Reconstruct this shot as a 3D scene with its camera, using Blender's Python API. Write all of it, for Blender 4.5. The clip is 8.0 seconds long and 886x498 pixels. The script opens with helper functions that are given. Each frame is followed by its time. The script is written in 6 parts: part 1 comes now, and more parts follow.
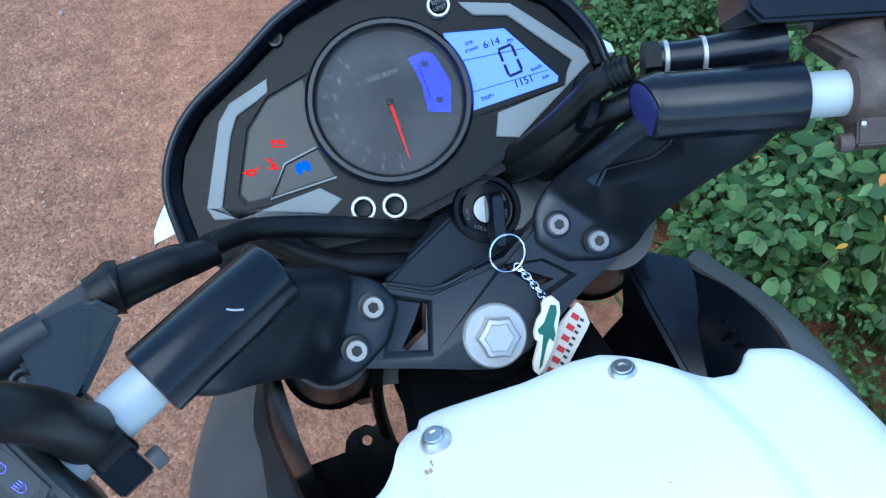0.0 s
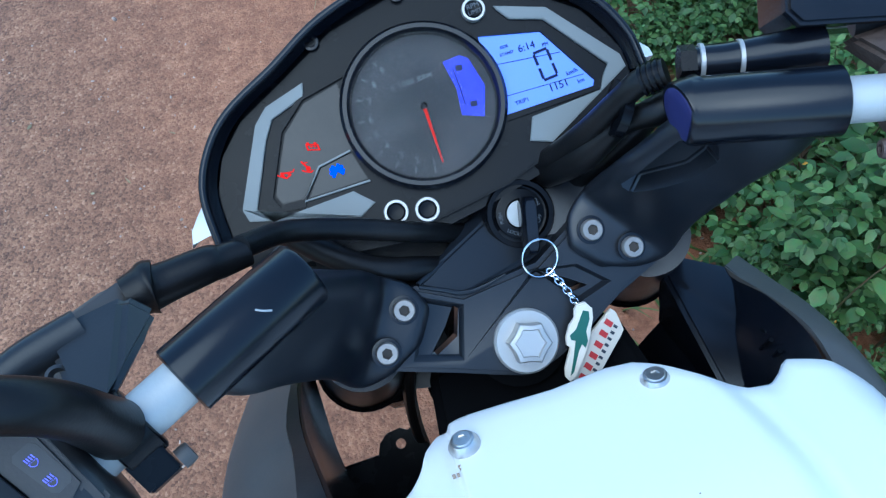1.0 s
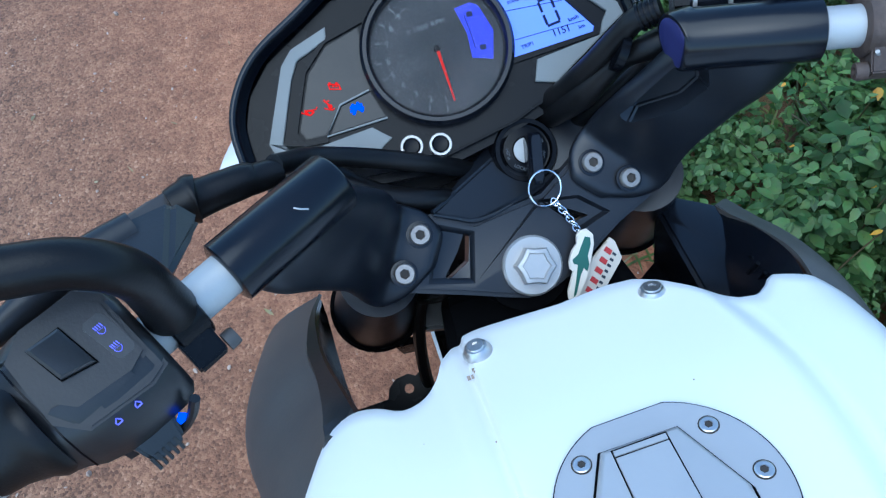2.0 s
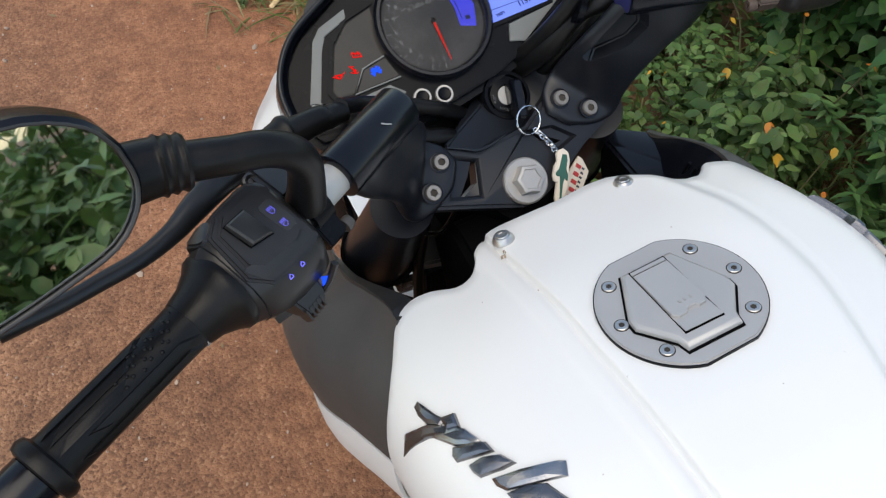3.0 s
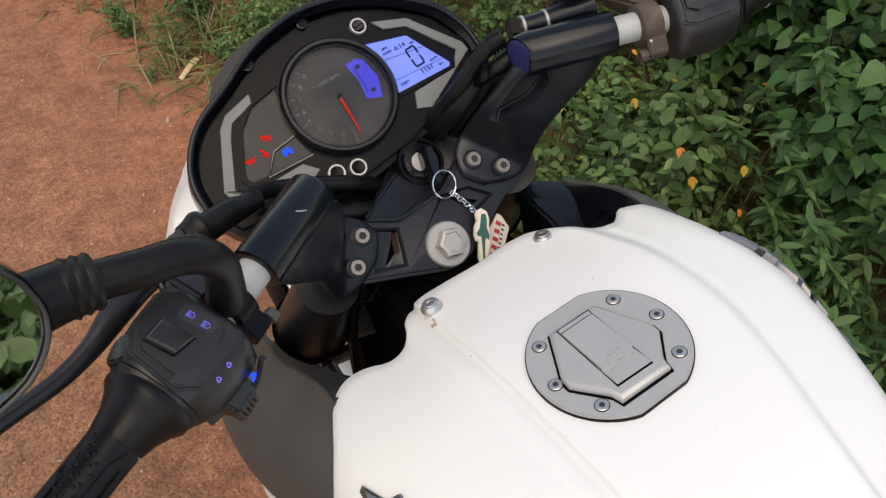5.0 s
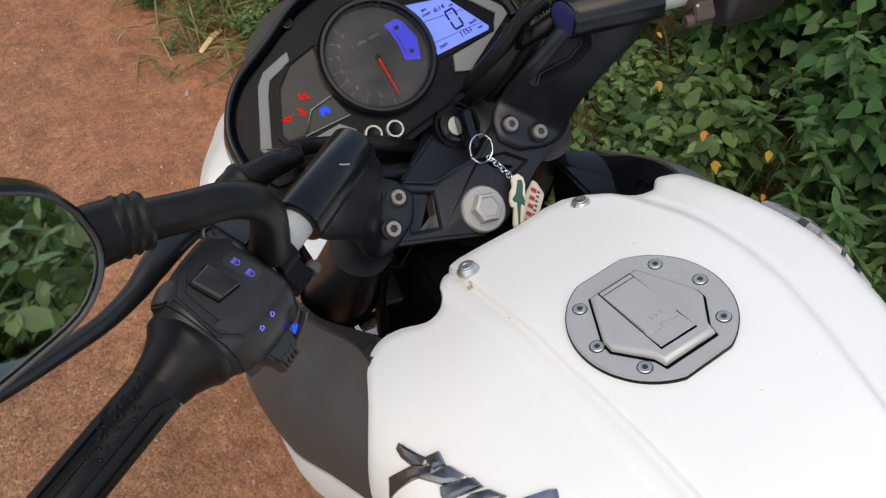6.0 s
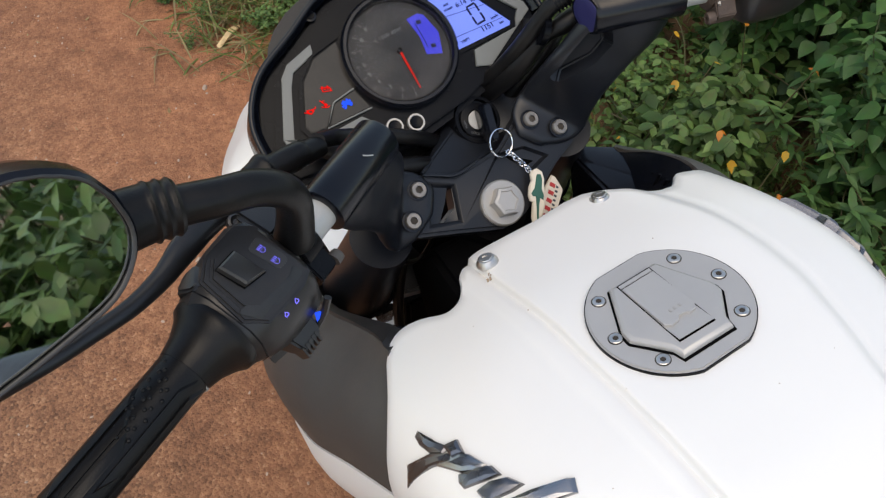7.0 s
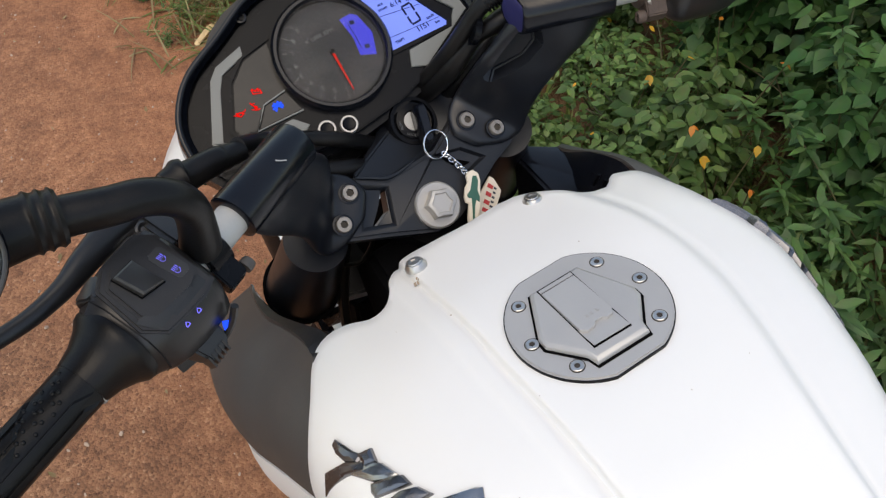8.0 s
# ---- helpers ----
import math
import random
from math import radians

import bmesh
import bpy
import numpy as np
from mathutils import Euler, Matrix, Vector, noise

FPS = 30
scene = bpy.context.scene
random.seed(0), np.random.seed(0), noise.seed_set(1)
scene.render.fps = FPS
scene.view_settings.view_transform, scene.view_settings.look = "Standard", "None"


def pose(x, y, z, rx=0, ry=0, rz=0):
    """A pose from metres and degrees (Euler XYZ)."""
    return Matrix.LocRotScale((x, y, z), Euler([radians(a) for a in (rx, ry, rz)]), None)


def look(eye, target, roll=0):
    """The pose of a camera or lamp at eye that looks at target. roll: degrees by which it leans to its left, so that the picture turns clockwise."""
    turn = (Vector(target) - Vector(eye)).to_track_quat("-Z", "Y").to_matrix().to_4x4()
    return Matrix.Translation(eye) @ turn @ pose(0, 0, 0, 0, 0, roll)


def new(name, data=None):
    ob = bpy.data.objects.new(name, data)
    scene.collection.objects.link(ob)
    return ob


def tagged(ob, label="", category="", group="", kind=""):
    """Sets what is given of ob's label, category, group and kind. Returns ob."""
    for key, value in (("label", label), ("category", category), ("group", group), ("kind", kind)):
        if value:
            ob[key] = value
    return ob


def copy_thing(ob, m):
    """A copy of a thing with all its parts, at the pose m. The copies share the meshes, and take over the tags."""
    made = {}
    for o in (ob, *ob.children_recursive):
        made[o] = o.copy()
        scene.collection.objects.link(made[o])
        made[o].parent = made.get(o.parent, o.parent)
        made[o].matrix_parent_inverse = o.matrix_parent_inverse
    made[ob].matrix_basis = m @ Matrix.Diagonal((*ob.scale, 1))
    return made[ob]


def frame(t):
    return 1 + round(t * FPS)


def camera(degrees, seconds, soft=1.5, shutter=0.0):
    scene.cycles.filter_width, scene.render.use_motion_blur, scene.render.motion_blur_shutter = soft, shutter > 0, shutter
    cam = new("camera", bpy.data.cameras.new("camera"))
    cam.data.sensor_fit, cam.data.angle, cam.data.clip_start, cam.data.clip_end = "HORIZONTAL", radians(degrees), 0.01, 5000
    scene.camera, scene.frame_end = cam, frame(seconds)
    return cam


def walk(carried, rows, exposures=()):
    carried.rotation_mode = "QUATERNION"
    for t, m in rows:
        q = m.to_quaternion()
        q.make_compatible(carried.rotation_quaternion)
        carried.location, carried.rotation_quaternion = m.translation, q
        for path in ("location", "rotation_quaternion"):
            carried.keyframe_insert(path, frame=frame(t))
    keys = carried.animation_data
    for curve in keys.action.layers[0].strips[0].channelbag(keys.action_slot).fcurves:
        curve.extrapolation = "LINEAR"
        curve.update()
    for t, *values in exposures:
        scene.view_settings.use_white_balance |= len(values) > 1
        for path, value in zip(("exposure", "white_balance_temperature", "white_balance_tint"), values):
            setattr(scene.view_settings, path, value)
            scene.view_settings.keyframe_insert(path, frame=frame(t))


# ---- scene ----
cam = camera(56.1, 8.0, soft=1.25)
PATH = [
    (0, (0.0, 0.01, 1.431), (0.0, 1.074, -0.263), -0.3),
    (0.5, (-0.003, 0.006, 1.43), (-0.079, 1.073, -0.259), -3.4),
    (1, (0.007, 0.01, 1.43), (-0.099, 1.082, -0.255), -4.4),
    (1.5, (0.016, -0.001, 1.42), (-0.122, 1.07, -0.263), -5.6),
    (1.7, (0.012, -0.028, 1.427), (-0.161, 1.067, -0.238), -6.7),
    (2, (-0.004, -0.053, 1.437), (-0.089, 1.038, -0.237), -3.5),
    (2.2, (-0.033, -0.09, 1.451), (-0.034, 1.007, -0.221), -2.5),
    (3.3, (-0.13, -0.211, 1.511), (0.135, 0.953, -0.093), 4.5),
    (3.5, (-0.113, -0.214, 1.509), (0.16, 0.96, -0.087), 4.4),
    (4, (-0.069, -0.204, 1.528), (0.304, 0.977, -0.042), 1.9),
    (4.5, (-0.085, -0.192, 1.525), (0.304, 1.0, -0.034), 2.0),
    (4.7, (-0.091, -0.179, 1.533), (0.296, 1.011, -0.027), 2.1),
    (5, (-0.11, -0.182, 1.52), (0.284, 1.006, -0.039), 2.4),
    (5.2, (-0.134, -0.188, 1.508), (0.255, 0.997, -0.056), 2.6),
    (6.3, (-0.134, -0.187, 1.503), (0.23, 0.984, -0.077), 3.4),
    (6.5, (-0.141, -0.195, 1.505), (0.216, 0.98, -0.074), 3.3),
    (7, (-0.142, -0.193, 1.505), (0.202, 0.982, -0.077), 3.1),
    (7.2, (-0.139, -0.197, 1.507), (0.176, 0.991, -0.071), 2.4),
    (7.5, (-0.113, -0.185, 1.521), (0.232, 0.996, -0.056), 3.1),
    (7.7, (-0.102, -0.197, 1.513), (0.223, 0.992, -0.062), 2.3),
    (8, (-0.088, -0.196, 1.505), (0.254, 0.968, -0.085), 2.7),
]
EXPOSURES = [(0.0, 1.62, 4950, -5), (0.8, 1.42, 4900, -5), (2.0, 1.30, 5050, -3), (2.3, 1.26, 5700, 0), (3.2, 0.97, 8000, 8), (4.0, 1.00, 8600, 11), (5.2, 1.00, 8600, 11), (6.3, 0.98, 8100, 9), (8.0, 0.98, 8100, 9)]
walk(cam, [(t, look(eye, target, roll)) for t, eye, target, roll in PATH], EXPOSURES)

# ---- light: a clear evening sky with the sun down behind trees ----
world = bpy.data.worlds.new("evening_sky")
scene.world = world
world.use_nodes = True
wn = world.node_tree
sky = wn.nodes.new("ShaderNodeTexSky")
sky.sky_type, sky.sun_disc = "NISHITA", False
sky.sun_elevation, sky.sun_rotation = radians(62), radians(205)
wn.links.new(sky.outputs[0], wn.nodes["Background"].inputs[0])
wn.nodes["Background"].inputs[1].default_value = 0.15
sun = new("sun", bpy.data.lights.new("sun", "SUN"))
sun.data.energy, sun.data.angle, sun.data.color = 0.9, radians(60), (1.0, 0.95, 0.88)
sun.matrix_world = look((-0.9, -0.6, 5.0), (0, 0.3, 1))


# ---- materials ----
def material(name, colour, rough=0.5, metal=0.0, var=0.12, scale=40.0, bump=0.05, bump_scale=400.0, coat=0.0, dust=0.0, spec=0.5, glow=None, power=0.0):
    """A surface with large and small variation of colour and gloss, fine relief, and optional dust in patches."""
    m = bpy.data.materials.new(name)
    m.use_nodes = True
    nt = m.node_tree
    b = nt.nodes["Principled BSDF"]
    b.inputs["Metallic"].default_value = metal
    b.inputs["Coat Weight"].default_value = coat
    b.inputs["Specular IOR Level"].default_value = spec
    tc = nt.nodes.new("ShaderNodeTexCoord")
    n1, n2 = nt.nodes.new("ShaderNodeTexNoise"), nt.nodes.new("ShaderNodeTexNoise")
    n1.inputs["Scale"].default_value, n1.inputs["Detail"].default_value = scale, 6
    n2.inputs["Scale"].default_value, n2.inputs["Detail"].default_value = bump_scale, 3
    for n in (n1, n2):
        nt.links.new(tc.outputs["Object"], n.inputs["Vector"])
    mix = nt.nodes.new("ShaderNodeMix")
    mix.data_type = "RGBA"
    mix.inputs["A"].default_value = (*[c * (1 - var) for c in colour], 1)
    mix.inputs["B"].default_value = (*[min(1, c * (1 + var)) for c in colour], 1)
    nt.links.new(n1.outputs["Fac"], mix.inputs["Factor"])
    last = mix.outputs["Result"]
    if dust:
        n3, ramp, mx = nt.nodes.new("ShaderNodeTexNoise"), nt.nodes.new("ShaderNodeValToRGB"), nt.nodes.new("ShaderNodeMix")
        n3.inputs["Scale"].default_value, n3.inputs["Detail"].default_value, n3.inputs["Roughness"].default_value = scale * 0.6, 9, 0.65
        ramp.color_ramp.elements[0].position, ramp.color_ramp.elements[1].position = 0.45, 0.8
        ramp.color_ramp.elements[1].color = (dust, dust, dust, 1)
        mx.data_type = "RGBA"
        mx.inputs["B"].default_value = (0.33, 0.25, 0.19, 1)
        nt.links.new(tc.outputs["Object"], n3.inputs["Vector"])
        nt.links.new(n3.outputs["Fac"], ramp.inputs["Fac"])
        nt.links.new(ramp.outputs["Color"], mx.inputs["Factor"])
        nt.links.new(last, mx.inputs["A"])
        last = mx.outputs["Result"]
    nt.links.new(last, b.inputs["Base Color"])
    mr = nt.nodes.new("ShaderNodeMapRange")
    mr.inputs["To Min"].default_value, mr.inputs["To Max"].default_value = max(0.0, rough * 0.8), min(1, rough * 1.25)
    nt.links.new(n1.outputs["Fac"], mr.inputs["Value"])
    nt.links.new(mr.outputs["Result"], b.inputs["Roughness"])
    bp = nt.nodes.new("ShaderNodeBump")
    bp.inputs["Strength"].default_value, bp.inputs["Distance"].default_value = bump, 0.002
    nt.links.new(n2.outputs["Fac"], bp.inputs["Height"])
    nt.links.new(bp.outputs["Normal"], b.inputs["Normal"])
    if glow:
        b.inputs["Emission Color"].default_value = (*glow, 1)
        b.inputs["Emission Strength"].default_value = power
    return m


WHITE = material("white_paint", (0.70, 0.70, 0.692), 0.36, coat=0.10, var=0.02, scale=9, bump=0.01)
GRIME = material("brown_grime", (0.30, 0.23, 0.17), 0.8, var=0.3)
# near-black brown inside bolt sockets and round the cap bolts
BROWN_BLACK = material("brown_black", (0.035, 0.028, 0.022), 0.8, var=0.3)
SCOOP = material("dusty_charcoal", (0.045, 0.042, 0.040), 0.50, var=0.15, scale=14, bump=0.05, dust=0.10)
SHROUD = material("charcoal_plastic", (0.020, 0.020, 0.021), 0.40, var=0.2, bump=0.05, dust=0.04, spec=0.5)
BLACK = material("black_plastic", (0.0030, 0.0034, 0.0048), 0.26, var=0.25, bump=0.03, bump_scale=900, dust=0.008, spec=0.12)
# dead black: deep shade put into the colour of gaps and hidden parts
SHADE_BLACK = material("shade_black", (0.0035, 0.0035, 0.004), 0.9, var=0.3, spec=0.03)
GLOSS = material("black_gloss", (0.0035, 0.0045, 0.0075), 0.22, var=0.2, bump=0.02, dust=0.015, spec=0.30)
CAST = material("black_powder_coat", (0.0070, 0.0085, 0.0120), 0.34, var=0.3, scale=25, bump=0.06, bump_scale=1300, dust=0.03, spec=0.38)
RUBBER = material("black_rubber", (0.0050, 0.0050, 0.0055), 0.38, var=0.3, bump=0.08, bump_scale=700, dust=0.025, spec=0.20)
HOUSING = material("worn_black_plastic", (0.0115, 0.0115, 0.0125), 0.36, var=0.35, scale=30, bump=0.05, bump_scale=700, dust=0.05, spec=0.42)
SILVER = material("silver_paint", (0.138, 0.147, 0.144), 0.46, metal=0.15, var=0.05, bump=0.02)
STEEL = material("brushed_steel", (0.40, 0.40, 0.39), 0.55, metal=0.35, var=0.12, bump=0.08)
FASTENER = material("worn_fastener", (0.56, 0.54, 0.515), 0.30, metal=0.92, var=0.25, scale=160, bump=0.04, dust=0.12)
ALU = material("satin_aluminium", (0.40, 0.385, 0.365), 0.42, metal=0.55, var=0.08, bump=0.05)
ALU_DARK = material("grey_cap_paint", (0.40, 0.392, 0.385), 0.36, metal=0.32, var=0.06, bump=0.04)
CHROME = material("chrome", (0.75, 0.76, 0.78), 0.1, metal=1.0, var=0.05, bump=0.01)
# the dust tone also lightens the dial in place of reflected sky
DIAL = material("dial_face", (0.019, 0.020, 0.023), 0.5, var=0.25, scale=30, bump=0.02, dust=0.05, spec=0.15)
PANEL = material("tinted_panel", (0.011, 0.0105, 0.0105), 0.22, var=0.2, bump=0.01, dust=0.03, spec=0.3)
MARK = material("dial_marking", (0.075, 0.08, 0.088), 0.5)
LCD = material("lcd_backlight", (0.07, 0.10, 0.30), 0.35, glow=(0.10, 0.20, 1.0), power=0.44)
FUEL = material("fuel_backlight", (0.01, 0.012, 0.09), 0.35, spec=0.1, glow=(0.045, 0.055, 0.95), power=0.36)
SEGMENT = material("lcd_segment", (0.012, 0.016, 0.05), 0.5, spec=0.05)
LED_RED = material("red_telltale", (0.06, 0.002, 0.001), 0.6, spec=0.02, glow=(1.0, 0.006, 0.008), power=0.42)
LED_BLUE = material("blue_telltale", (0.002, 0.01, 0.08), 0.6, spec=0.02, glow=(0.002, 0.065, 1.0), power=0.75)
LED_VIOLET = material("violet_telltale", (0.1, 0.1, 0.5), 0.4, glow=(0.12, 0.11, 0.9), power=0.45)
NEEDLE = material("red_needle", (0.30, 0.010, 0.006), 0.5, spec=0.05, glow=(1.0, 0.015, 0.01), power=0.12)
BLUE_CAP = material("blue_plug", (0.014, 0.015, 0.075), 0.5, var=0.2)
RUST = material("dusty_metal", (0.060, 0.040, 0.031), 0.6, metal=0.2, var=0.45, scale=90, bump=0.25, dust=0.30)
BADGE = material("dark_chrome", (0.17, 0.17, 0.18), 0.26, metal=0.95, var=0.1)
CHROME_DARK = material("chrome_badge", (0.32, 0.32, 0.33), 0.24, metal=1.0, var=0.1)
LABEL = material("lid_label", (0.06, 0.07, 0.09), 0.5, var=0.2)
MIRROR = material("mirror_silver", (0.80, 0.83, 0.82), 0.02, metal=1.0, var=0.01, bump=0.0)
IVORY = material("cream_rubber", (0.62, 0.56, 0.47), 0.6, var=0.08, dust=0.1)
GREEN = material("green_rubber", (0.012, 0.085, 0.06), 0.5)
RED = material("red_print", (0.42, 0.03, 0.03), 0.5)
NAVY = material("dark_print", (0.03, 0.035, 0.05), 0.5)
# dial glass: a patchy pale veil paints in the reflected sky's haze
GLASS = bpy.data.materials.new("dial_glass")
GLASS.use_nodes = True
gn = GLASS.node_tree
clear, sheen, veil, blend = gn.nodes.new("ShaderNodeBsdfTransparent"), gn.nodes.new("ShaderNodeBsdfGlossy"), gn.nodes.new("ShaderNodeBsdfDiffuse"), gn.nodes.new("ShaderNodeMixShader")
sheen.inputs["Roughness"].default_value = 0.12
fres, sky_haze, grime = gn.nodes.new("ShaderNodeFresnel"), gn.nodes.new("ShaderNodeMixShader"), gn.nodes.new("ShaderNodeTexNoise")
fres.inputs["IOR"].default_value = 1.13
grime.inputs["Scale"].default_value, grime.inputs["Detail"].default_value = 3.0, 7
thin = gn.nodes.new("ShaderNodeMapRange")
thin.inputs["From Min"].default_value, thin.inputs["From Max"].default_value, thin.inputs["To Max"].default_value = 0.38, 0.70, 0.032
gn.links.new(grime.outputs["Fac"], thin.inputs["Value"])
veil.inputs["Color"].default_value = (0.45, 0.42, 0.40, 1)
gn.links.new(thin.outputs[0], sky_haze.inputs[0])
gn.links.new(clear.outputs[0], sky_haze.inputs[1])
gn.links.new(veil.outputs[0], sky_haze.inputs[2])
gn.links.new(fres.outputs[0], blend.inputs[0])
gn.links.new(sky_haze.outputs[0], blend.inputs[1])
gn.links.new(sheen.outputs[0], blend.inputs[2])
gn.links.new(blend.outputs[0], gn.nodes["Material Output"].inputs[0])
BOLT_RUST = material("worn_bolt", (0.27, 0.245, 0.22), 0.42, metal=0.75, var=0.2, scale=200, dust=0.2)

# ---- mesh helpers ----
BIKE = pose(0.1881, 0.0948, 0, 0, 0, 19) @ pose(0, 0, 0, 0, -6, 0)  # leans left on its stand
STEER = Matrix(((0.9945, -0.0656, 0.0812, -0.0015), (0.1003, 0.8160, -0.5693, 0.1754), (-0.0289, 0.5743, 0.8181, 0.9952), (0, 0, 0, 1)))
CLUSTER = Matrix(((0.9975, -0.0702, -0.0016, -0.0141), (0.0588, 0.8480, -0.5267, 0.3085), (0.0383, 0.5253, 0.8500, 1.0673), (0, 0, 0, 1)))
CAP = Matrix(((1.0, 0.0, 0.0, -0.0008), (0.0, 0.9662, 0.2578, -0.0036), (0.0, -0.2578, 0.9661, 1.0731), (0, 0, 0, 1)))


def part(name, bm, mat, parent, label="", smooth=35, m=None):
    """Links a bmesh as one mesh object under a thing or a part; edges sharper than smooth degrees stay sharp."""
    if m is not None:
        bm.transform(m)
    bmesh.ops.recalc_face_normals(bm, faces=bm.faces)
    for f in bm.faces:
        f.smooth = smooth > 0
    for e in bm.edges:
        if len(e.link_faces) == 2 and e.calc_face_angle(0) > radians(smooth):
            e.smooth = False
    me = bpy.data.meshes.new(name)
    bm.to_mesh(me)
    bm.free()
    me.materials.append(mat)
    ob = new(name, me)
    ob.parent = parent
    if label:
        ob["label"] = label
    return ob


def loft(rings, closed=True, caps=True):
    """Skin through rings of equally many points."""
    bm = bmesh.new()
    vs = [[bm.verts.new(p) for p in r] for r in rings]
    n = len(rings[0])
    for a, b in zip(vs, vs[1:]):
        for i in range(n if closed else n - 1):
            bm.faces.new((a[i], a[(i + 1) % n], b[(i + 1) % n], b[i]))
    if caps and closed:
        bm.faces.new(vs[0][::-1])
        bm.faces.new(vs[-1])
    return bm


def smooth_line(pts, steps=6):
    """Catmull-Rom through points of any dimension."""
    p = [np.array(q, float) for q in pts]
    p = [2 * p[0] - p[1], *p, 2 * p[-1] - p[-2]]
    out = []
    for i in range(1, len(p) - 2):
        for k in range(steps):
            t = k / steps
            a, b, c, d = p[i - 1:i + 3]
            out.append(0.5 * (2 * b + (c - a) * t + (2 * a - 5 * b + 4 * c - d) * t * t + (3 * b - a - 3 * c + d) * t ** 3))
    return [*out, p[-2]]


def tube(pts, radius, seg=14, steps=6, flat=1.0):
    """A round bar along a smooth line; radius is one number or one for each point."""
    rad = [radius] * len(pts) if isinstance(radius, (int, float)) else radius
    line = smooth_line([(*p, r) for p, r in zip(pts, rad)], steps)
    rings, side = [], None
    for i, q in enumerate(line):
        d = Vector(line[min(i + 1, len(line) - 1)][:3] - line[max(i - 1, 0)][:3]).normalized()
        if side is None:
            side = d.orthogonal().normalized()
        side = (side - d * side.dot(d)).normalized()
        up = d.cross(side)
        rings.append([Vector(q[:3]) + float(q[3]) * (side * math.cos(a) + up * math.sin(a) * flat) for a in np.linspace(0, 2 * math.pi, seg, endpoint=False)])
    return loft(rings)


def lathe(profile, seg=40):
    """Turns (radius, height) pairs about z."""
    return loft([[(r * math.cos(a), r * math.sin(a), z) for a in np.linspace(0, 2 * math.pi, seg, endpoint=False)] for r, z in profile], caps=profile[0][0] > 1e-6)


def plate(outline, z0, z1, holes=(), bevel=0.0):
    """A flat plate of millimetre outlines with real holes, from z0 to z1 metres; bevel rounds its upper rim."""
    bm = bmesh.new()
    for loop in (outline, *holes):
        vs = [bm.verts.new((x / 1000, y / 1000, z1)) for x, y in loop]
        for a, b in zip(vs, vs[1:] + vs[:1]):
            bm.edges.new((a, b))
    if holes:
        bmesh.ops.triangle_fill(bm, edges=bm.edges[:], use_beauty=True)
    else:
        bm.faces.new(bm.verts[:])
    top = bm.faces[:]
    rim = [e for e in bm.edges if len(e.link_faces) == 1]
    got = bmesh.ops.extrude_edge_only(bm, edges=rim)["geom"]
    low = [v for v in got if isinstance(v, bmesh.types.BMVert)]
    for v in low:
        v.co.z = z0
    if not holes:
        bm.faces.new(low)
    bmesh.ops.recalc_face_normals(bm, faces=bm.faces)
    if bevel:
        edges = [e for e in bm.edges if len(e.link_faces) == 2 and abs(e.verts[0].co.z - z1) < 1e-6 and abs(e.verts[1].co.z - z1) < 1e-6 and e.calc_face_angle(0) > 0.5]
        bmesh.ops.bevel(bm, geom=edges, offset=bevel, segments=2, affect="EDGES", clamp_overlap=True)
    return bm


def hull(points, bevel=0.0):
    bm = bmesh.new()
    for p in points:
        bm.verts.new(p)
    got = bmesh.ops.convex_hull(bm, input=bm.verts)
    bmesh.ops.delete(bm, geom=list({v for v in got["geom_interior"] + got["geom_unused"] if isinstance(v, bmesh.types.BMVert)}), context="VERTS")
    bmesh.ops.dissolve_limit(bm, angle_limit=0.05, verts=bm.verts, edges=bm.edges)
    if bevel:
        bmesh.ops.bevel(bm, geom=[e for e in bm.edges if e.calc_face_angle(0) > 0.3], offset=bevel, segments=2, affect="EDGES", clamp_overlap=True)
    return bm


def join(*bms):
    out = bms[0]
    for b in bms[1:]:
        me = bpy.data.meshes.new("tmp")
        b.to_mesh(me)
        out.from_mesh(me)
        bpy.data.meshes.remove(me)
        b.free()
    return out


def box(x0, x1, y0, y1, z0, z1, bevel=0.0):
    bm = bmesh.new()
    bmesh.ops.create_cube(bm, size=1, matrix=Matrix.LocRotScale(((x0 + x1) / 2, (y0 + y1) / 2, (z0 + z1) / 2), None, (x1 - x0, y1 - y0, z1 - z0)))
    if bevel:
        bmesh.ops.bevel(bm, geom=bm.edges[:], offset=bevel, segments=2, affect="EDGES", clamp_overlap=True)
    return bm


def mirrored(bm, m=None):
    bm.transform(Matrix.Diagonal((-1, 1, 1, 1)))
    return bm


def circle(cx, cy, r, n=24):
    return [(cx + r * math.cos(a), cy + r * math.sin(a)) for a in np.linspace(0, 2 * math.pi, n, endpoint=False)]


# ---- ground ----
def ground_height(x, y):
    """Metres of the verge over the road; the road itself is level."""
    d = verge_distance(x, y)
    return 0.0 if d < 0 else min(d, 0.6) * 0.06 + 0.012 * noise.noise((x * 6, y * 6, 0))


def verge_distance(x, y):
    """How far a place lies past the edge of the tarmac (minus: on it)."""
    edge = np.interp(y, [-4, -1, 0, 0.6, 1.1, 1.6, 2.0, 2.4, 4.0], [0.95, 0.66, 0.52, 0.40, 0.25, -0.04, -0.36, -0.75, -2.2])
    return 0.8 * (x - float(edge)) + 0.03 * math.sin(y * 7.1) + 0.02 * math.sin(x * 9)


